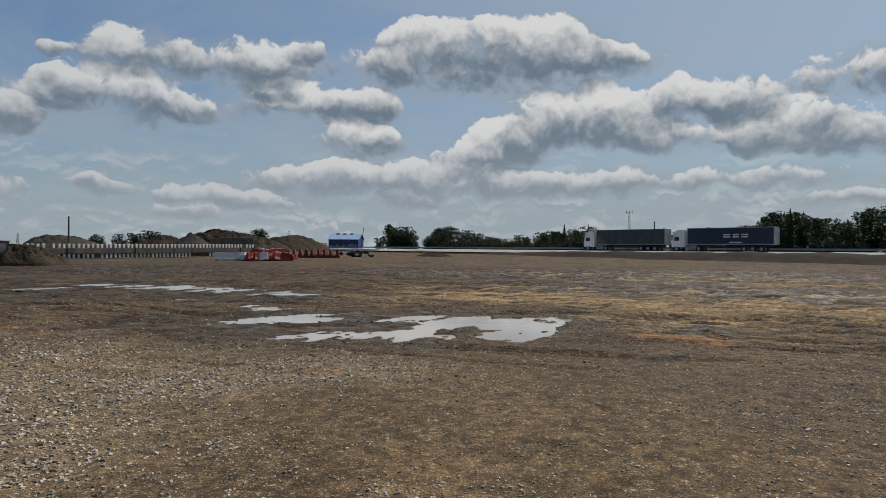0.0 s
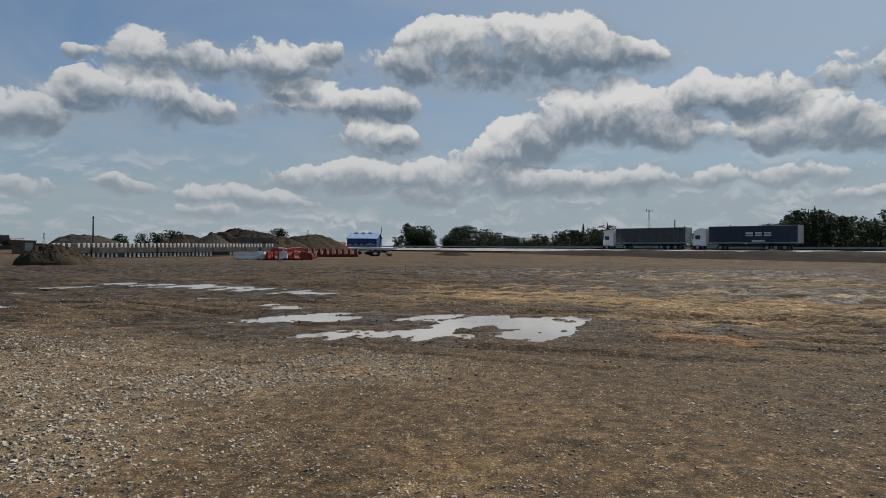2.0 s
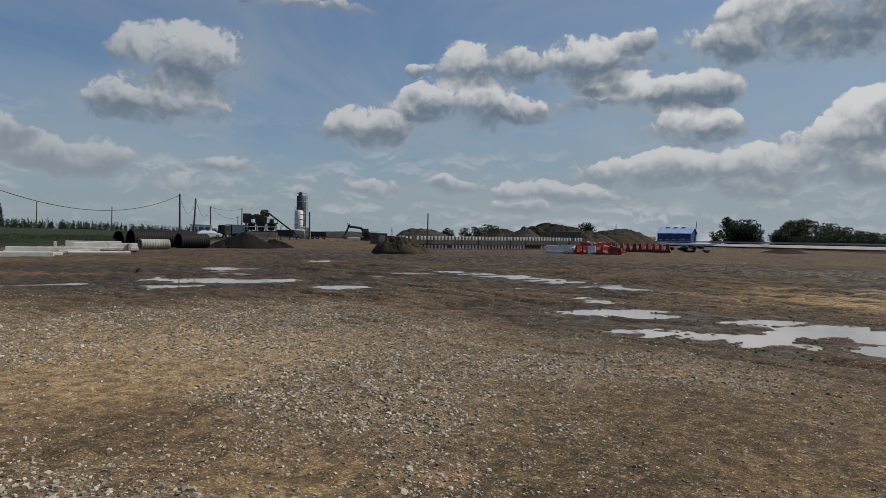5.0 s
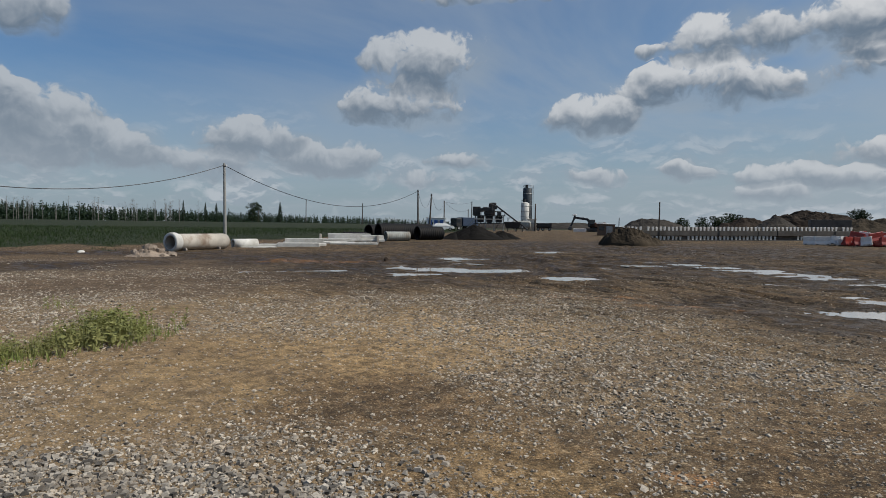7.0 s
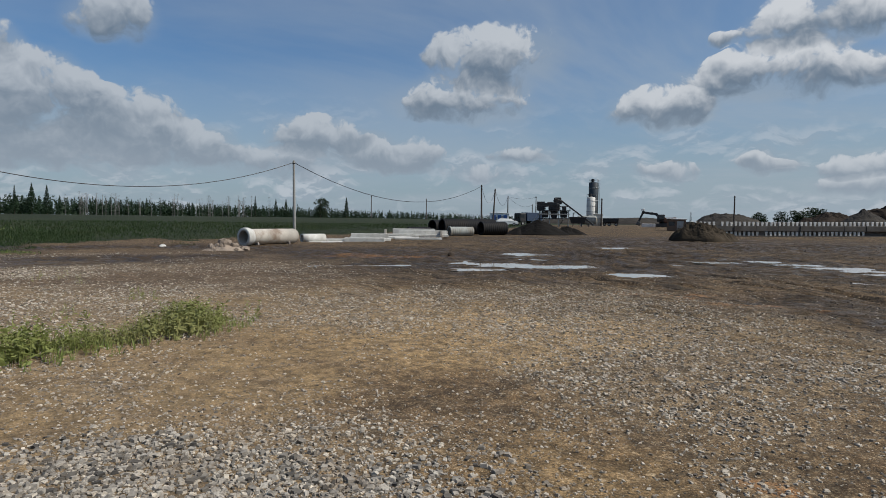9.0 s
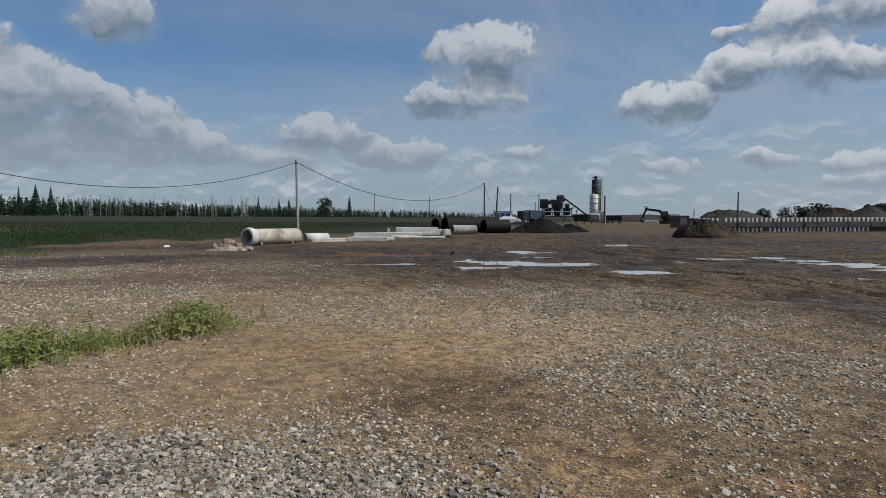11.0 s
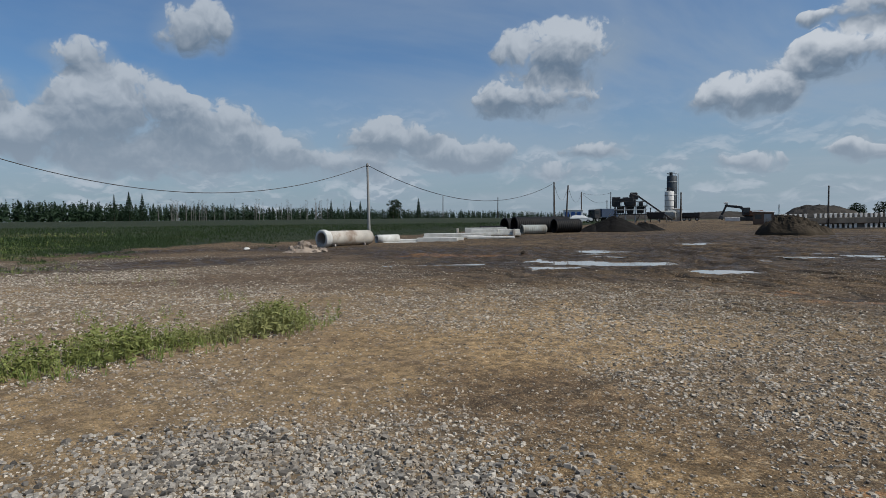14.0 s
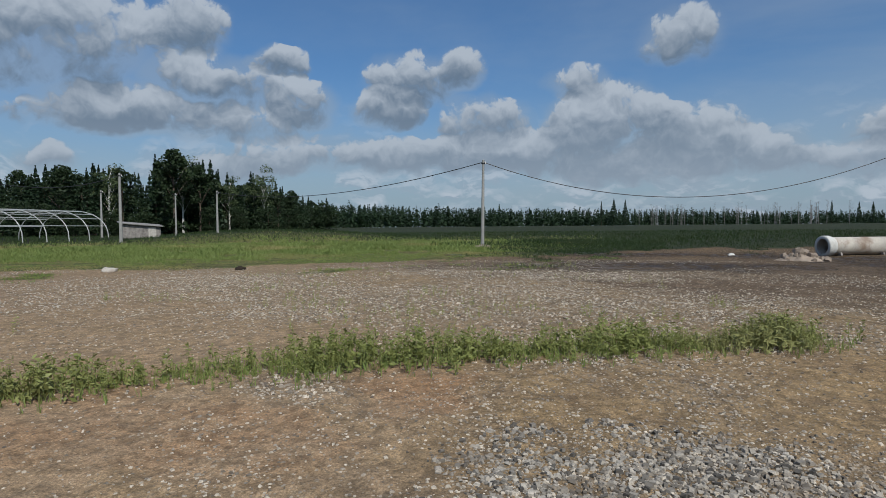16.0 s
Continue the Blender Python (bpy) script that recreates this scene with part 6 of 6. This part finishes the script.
for i in range(130):
    az = 119.5 + 31 * (i + random.random()) / 130
    d = random.uniform(118, 160)
    h = (1.8 + d * math.tan(radians(float(np.interp(az, *edge)))) - 1.6) * random.uniform(0.62, 0.95)
    plant_tree(random.choice(("s1", "s2", "s3", "s1", "b2", "s3")), az, d, h)
for az, d, h, kind in ((124.4, 118, 12.6, "a1"), (125.3, 121, 10.8, "a1"), (131.9, 112, 14.8, "b2"), (131.2, 116, 14.0, "a1"), (133.3, 116, 13.8, "s2"), (128.9, 116, 13.0, "s3"), (129.8, 114, 12.4, "b2"),
                       (136.8, 120, 12.6, "a1"), (137.5, 120, 12.0, "s1"), (140.3, 118, 11.4, "b2"), (127.4, 118, 10.6, "a1"), (144, 118, 9.0, "s1")):
    plant_tree(kind, az, d, h)
for i in range(30):
    plant_tree(random.choice(("w2", "b1", "w2")), 119 + 31 * (i + random.random()) / 30, random.uniform(112, 120), random.uniform(3.0, 5.5))
# single trees and pale dead ones at the far field's edge
for az, d, h, kind in ((69.2, 260, 9.0, "b1"), (68.7, 262, 7.8, "b2"), (66.8, 262, 8.6, "s3"), (73.2, 255, 7.5, "s1"), (75.0, 255, 8.2, "s2"), (72.3, 258, 7.4, "s3"), (92, 240, 10.2, "s3"), (91, 242, 9.8, "s1"), (93.1, 242, 9.4, "s2")):
    plant_tree(kind, az, d, h)
for i in range(54):
    plant_tree("d1", random.uniform(73.5, 90), random.uniform(258, 275), random.uniform(6.5, 9.0))


def far_wood():
    """The wood along the far side of the field, past counting."""
    mids, sizes, trunks = [], [], []
    for i in range(2600):
        az = rng.uniform(44, 126)
        d = np.interp(az, [44, 55, 70, 85, 107, 126], [520, 450, 360, 300, 275, 230]) + rng.uniform(0, 50)
        h = np.interp(az, [44, 60, 75, 90, 107, 118, 126], [5.2, 5.8, 7.0, 8.0, 9.8, 10.5, 11.5]) * rng.uniform(0.62, 1.0) * (1.18 if rng.random() < 0.08 else 1)
        p = heading(float(az)) * float(d)
        z0 = float(land(p.x, p.y))
        count = 46
        k = rng.uniform(0, 1, count) ** 0.8
        round_top = rng.random() < 0.3
        w = h * (0.22 if round_top else 0.16)
        reach = (w * np.sqrt(np.clip(1 - (k * 1.02) ** 3, 0, 1)) if round_top else w * (1 - k) ** 0.9) * rng.uniform(0, 1, count) ** 0.5
        a = rng.uniform(0, 6.283, count)
        mids.append(np.stack([p.x + reach * np.cos(a), p.y + reach * np.sin(a), z0 + h * (0.03 + 0.97 * k)], 1))
        sizes.append(np.full(count, 0.085 * h) * (0.45 + 0.8 * (1 - k)))
    mesh = quads_mesh("far_wood", np.concatenate(mids), np.concatenate(sizes), LEAF_SPRUCE, 0.25)
    tagged(new("far_wood", mesh), "dark belt of spruce wood along the far side of the field", "wood", kind="stuff")


far_wood()


# ---- grass of the field, weeds and stray tufts ----
def blades(name, x, y, z, h, w, mat, label, category, fan=4, spread=0.35):
    """Tufts of narrow bent blades."""
    count = len(x)
    base = np.repeat(np.stack([x, y, z], 1), fan, 0)
    h = np.repeat(h, fan) * rng.uniform(0.6, 1.15, count * fan)
    a = rng.uniform(0, 6.283, count * fan)
    side = np.stack([np.cos(a), np.sin(a), np.zeros_like(a)], 1)
    lean = np.stack([-np.sin(a), np.cos(a), np.zeros_like(a)], 1) * rng.normal(0, spread, (count * fan, 1)) + side * rng.normal(0, spread * 0.7, (count * fan, 1))
    off = rng.normal(0, 1, (count * fan, 3)) * np.array([1, 1, 0]) * (h * 0.16)[:, None]
    base = base + off
    ww = (w * h)[:, None]
    up = np.array([0, 0, 1.0])
    p0, p1 = base - side * ww, base + side * ww
    p2 = base + side * ww * 0.8 + (up * 0.55 + lean * 0.4) * h[:, None]
    p3 = base - side * ww * 0.8 + (up * 0.55 + lean * 0.4) * h[:, None]
    p4 = base + (up + lean) * h[:, None]
    v = np.stack([p0, p1, p2, p3, p4], 1).reshape(-1, 3)
    i = np.arange(count * fan)[:, None] * 5
    faces = np.concatenate([i + [0, 1, 2, 3]], 1).tolist() + np.concatenate([i + [3, 2, 4]], 1).tolist()
    mesh = bpy.data.meshes.new(name)
    mesh.from_pydata(v.tolist(), [], faces)
    mesh.materials.append(mat)
    return tagged(new(name, mesh), label, category, kind="stuff")


def scatter(count, r0, r1, az0, az1, power=1.0):
    r = r0 + (r1 - r0) * rng.uniform(0, 1, count) ** power
    a = np.radians(rng.uniform(az0, az1, count))
    return -np.sin(a) * r, np.cos(a) * r


x, y = scatter(62000, 26, 120, 48, 150, 1.35)
x2, y2 = scatter(34000, 26, 64, 88, 150, 1.1)
x, y = np.concatenate([x, x2]), np.concatenate([y, y2])
keep = rng.uniform(0, 1, len(x)) < grass_zone(x, y) ** 1.2
x, y = x[keep], y[keep]
r = np.hypot(x, y)
az = np.degrees(np.arctan2(-x, y))
lush = smooth(az + 30 * fbm(x, y, 9.0, 3, 16), 88, 106) * (1 - smooth(r, 62, 95))
tall = (0.17 + 0.36 * smooth(r - grass_line(np.degrees(np.arctan2(-x, y))), 3, 28)) * (0.7 + 0.9 * (fbm(x, y, 6.0, 3, 41) + 0.5))
is_lush = rng.uniform(0, 1, len(x)) < lush
tall = tall * np.where(is_lush, 0.62, 1.0) * (1 - 0.4 * smooth(r, 50, 80))
i = ~is_lush
blades("field_grass", x[i], y[i], ground_height(x[i], y[i]) - 0.03, tall[i], 0.05, LEAF_GRASS, "tall dark green grass of the open field", "grass", 3)
i = is_lush & (fbm(x, y, 2.2, 4, 43) > -0.10)
blades("meadow_grass", x[i], y[i], ground_height(x[i], y[i]) - 0.03, tall[i], 0.09, LEAF_MEADOW, "short yellow-green meadow grass and herbs at the yard's edge", "grass", 4, 0.6)


def weeds(name, x, y, h, label, leaves=22):
    """Upright leafy weed stems."""
    mids, sizes = [], []
    bmv, bmf = [], []
    z = ground_height(x, y)
    for i in range(len(x)):
        k = rng.uniform(0.08, 1.0, leaves)
        a = rng.uniform(0, 6.283, leaves)
        lean = rng.normal(0, 0.10, 2)
        r = h[i] * (0.22 * (1.1 - k) + 0.03) * rng.uniform(0.4, 1.2, leaves)
        mids.append(np.stack([x[i] + lean[0] * k * h[i] + r * np.cos(a), y[i] + lean[1] * k * h[i] + r * np.sin(a), z[i] + k * h[i]], 1))
        sizes.append(h[i] * (0.125 - 0.06 * k) * rng.uniform(0.7, 1.3, leaves))
        s, j = 0.006, len(bmv)
        top = (x[i] + lean[0] * h[i], y[i] + lean[1] * h[i], z[i] + h[i])
        bmv += [(x[i] - s, y[i] - s, z[i] - 0.02), (x[i] + s, y[i] - s, z[i] - 0.02), (x[i], y[i] + s, z[i] - 0.02), top]
        bmf += [(j, j + 1, j + 3), (j + 1, j + 2, j + 3), (j + 2, j, j + 3)]
    mesh = quads_mesh(name, np.concatenate(mids), np.concatenate(sizes), LEAF_WEED, -0.1, 0.34, 1.0)
    ob = tagged(new(name, mesh), label, "weeds", kind="stuff")
    stem = bpy.data.meshes.new("stems")
    stem.from_pydata(bmv, [], bmf)
    stem.materials.append(LEAF_WEED)
    child("stems", stem, ob)
    return ob


# a strip of weeds crosses the yard
line = np.array([(-3.6, -8.9), (-4.4, -7.6), (-5.5, -6.7), (-6.9, -5.0), (-7.6, -3.8), (-8.4, -2.5), (-9.0, -1.3), (-9.7, -0.2), (-10.2, 0.9), (-10.6, 2.0)])
count = 1150
k = rng.uniform(0, len(line) - 1.001, count)
i = k.astype(int)
p = line[i] + (line[i + 1] - line[i]) * (k - i)[:, None] + rng.normal(0, 1, (count, 2)) * np.array([0.31, 0.31])
thick = fbm(p[:, 0], p[:, 1], 1.3, 3, 51)
keep = thick > -0.14
p, thick = p[keep], thick[keep]
weeds("weed_strip", p[:, 0], p[:, 1], np.clip(0.22 + 0.75 * thick + rng.normal(0, 0.06, len(p)), 0.07, 0.44), "strip of green leafy weeds growing across the stony yard")
blades("weed_strip_grass", p[:, 0] + rng.normal(0, 0.2, len(p)), p[:, 1] + rng.normal(0, 0.2, len(p)), ground_height(p[:, 0], p[:, 1]), np.full(len(p), 0.12), 0.05, LEAF_MEADOW, "short grass between the weeds of the strip", "grass", 5)
pick = rng.uniform(0, 1, len(p)) < 0.07
weeds("tall_weeds", p[pick, 0], p[pick, 1], rng.uniform(0.26, 0.46, pick.sum()), "tall weed stalks standing out of the strip", 30)
x, y = scatter(3600, 9, 30, 84, 150)
keep = (fbm(x, y, 2.6, 4, 77) > 0.10) & (fbm(x, y, 0.8, 2, 78) > 0.0)
weeds("stray_weeds", x[keep], y[keep], rng.uniform(0.08, 0.34, keep.sum()) ** 1.1, "stray green weeds and tufts on the stony ground", 14)

# ---- loose stones ----
def stones(name, x, y, size, mat, label, sink=0.35):
    """Angular crushed stones, each a squashed and skewed block of its own."""
    count = len(x)
    cube = np.array([(-1, -1, -1), (1, -1, -1), (1, 1, -1), (-1, 1, -1), (-1, -1, 1), (1, -1, 1), (1, 1, 1), (-1, 1, 1)], float)
    v = cube[None] * rng.uniform(0.45, 1.0, (count, 8, 3))
    v[:, 4:, :2] *= rng.uniform(0.55, 0.95, (count, 1, 1))
    v *= size[:, None, None] * np.stack([np.ones(count), rng.uniform(0.55, 1.0, count), rng.uniform(0.28, 0.6, count)], 1)[:, None]
    a, t = rng.uniform(0, 6.283, count), rng.normal(0, 0.28, count)
    c, s = np.cos(t)[:, None], np.sin(t)[:, None]
    v[..., 0], v[..., 2] = v[..., 0] * c - v[..., 2] * s, v[..., 0] * s + v[..., 2] * c
    c, s = np.cos(a)[:, None], np.sin(a)[:, None]
    v[..., 0], v[..., 1] = v[..., 0] * c - v[..., 1] * s, v[..., 0] * s + v[..., 1] * c
    z = ground_height(x, y) + size * 0.5 * (1 - sink * 2)
    v += np.stack([x, y, z], 1)[:, None]
    f = np.array([(4, 5, 6, 7), (0, 1, 5, 4), (1, 2, 6, 5), (2, 3, 7, 6), (3, 0, 4, 7)])
    mesh = bpy.data.meshes.new(name)
    mesh.from_pydata(v.reshape(-1, 3).tolist(), [], (np.arange(count)[:, None, None] * 8 + f).reshape(-1, 4).tolist())
    mesh.materials.append(mat)
    return tagged(new(name, mesh), label, "gravel", kind="stuff")


def stone_material(name, low, high, warm):
    mat = bpy.data.materials.new(name)
    mat.use_nodes = True
    n = Nodes(mat.node_tree)
    each = n.add("ShaderNodeNewGeometry").outputs["Random Per Island"]
    at = n.add("ShaderNodeTexCoord").outputs["Object"]
    tone = n.mix(each, low, high)
    tone = n.mix(n.ramp(n.noise(at, 1.3, 3.0), 0.45, 0.7, 0.0, 0.7), tone, warm)
    tone = n.mix(n.ramp(n.noise(at, 60.0, 3.0), 0.4, 0.7, 0.0, 0.4), tone, (0.10, 0.085, 0.07))
    shader = n.add("ShaderNodeBsdfPrincipled")
    n.put(shader.inputs["Base Color"], tone)
    shader.inputs["Roughness"].default_value = 0.85
    n.tree.links.new(shader.outputs[0], n.add("ShaderNodeOutputMaterial").inputs[0])
    return mat


STONE = stone_material("crushed_stone", (0.070, 0.056, 0.042), (0.62, 0.54, 0.43), (0.25, 0.19, 0.125))
COARSE = stone_material("coarse_grey_stone", (0.040, 0.035, 0.029), (0.47, 0.42, 0.35), (0.16, 0.128, 0.094))
CLOD = stone_material("earth_clods", (0.035, 0.027, 0.019), (0.15, 0.115, 0.078), (0.07, 0.053, 0.036))
x, y = scatter(270000, 2.0, 26, -46, 152, 1.4)
g = zone(x, y, GRAVEL, 0.55, 0.6, 1.2, 3)
dry = 1 - np.clip(puddle_depth(x, y) * 1.5, 0, 1)
patch = smooth(fbm(x, y, 1.8, 4, 61), -0.12, 0.2)
keep = rng.uniform(0, 1, len(x)) < (0.14 + 0.38 * patch ** 2 + 0.80 * g) * dry * (1 - 0.75 * zone(x, y, MUD, 0.5, 0.6, 2.0, 5))
x, y, g = x[keep], y[keep], g[keep]
size = (0.0065 + 0.0175 * rng.uniform(0, 1, len(x)) ** 2.4) * (1 + 0.45 * g) * (0.82 + np.hypot(x, y) / 42)
big = rng.uniform(0, 1, len(x)) < 0.006
size[big] *= 1.7
stones("yard_gravel", x, y, size, STONE, "loose crushed stone strewn over the yard")
# a thick spread of coarse stone in front
a = rng.uniform(0, 6.283, 19000)
q = np.sqrt(rng.uniform(0, 1, 19000))
x, y = -3.8 + 2.3 * q * np.cos(a), 0.0 + 2.6 * q * np.sin(a)
e = ellipse(x, y, -3.85, 0.0, 2.0, 2.15, 0) + 1.3 * fbm(x, y, 0.9, 4, 63)
keep = (rng.uniform(0, 1, len(x)) < smooth(e, -0.05, 0.30)) & (np.hypot(x + 0.2, y + 0.3) > 0.8)
x, y = x[keep], y[keep]
stones("coarse_gravel", x, y, 0.009 + 0.030 * rng.uniform(0, 1, len(x)) ** 2.4, COARSE, "thick spread of coarse grey crushed stone", 0.2)
# clods and lumps of churned earth farther off
x, y = scatter(62000, 8, 60, -46, 100, 1.2)
keep = rng.uniform(0, 1, len(x)) < (0.12 + 0.8 * zone(x, y, MUD, 0.5, 0.6, 2.0, 5)) * smooth(fbm(x * 0.6, y * 1.3, 1.1, 3, 81), -0.04, 0.14) * (1 - np.clip(puddle_depth(x, y) * 1.6, 0, 1)) * (1 - grass_zone(x, y))
x, y = x[keep], y[keep]
stones("churned_clods", x, y, (0.010 + 0.030 * rng.uniform(0, 1, len(x)) ** 3.0) * (0.7 + np.hypot(x, y) / 55), CLOD, "small clods of churned earth over the muddy yard", 0.25)
# pale stony band along the grass
x, y = scatter(44000, 12, 34, 62, 150, 1.0)
keep = rng.uniform(0, 1, len(x)) < smooth(fbm(x * 0.8, y * 0.8, 3.0, 4, 71), -0.14, 0.12) * (1 - grass_zone(x, y)) * smooth(np.hypot(x, y), 12, 15) * smooth(np.degrees(np.arctan2(-x, y)) + 30 * fbm(x, y, 4.0, 3, 72), 66, 88)
x, y = x[keep], y[keep]
stones("pale_gravel", x, y, 0.012 + 0.022 * rng.uniform(0, 1, len(x)) ** 2, stone_material("pale_stone", (0.16, 0.14, 0.115), (0.60, 0.55, 0.46), (0.30, 0.235, 0.165)), "pale stones strewn in a band beside the grass")
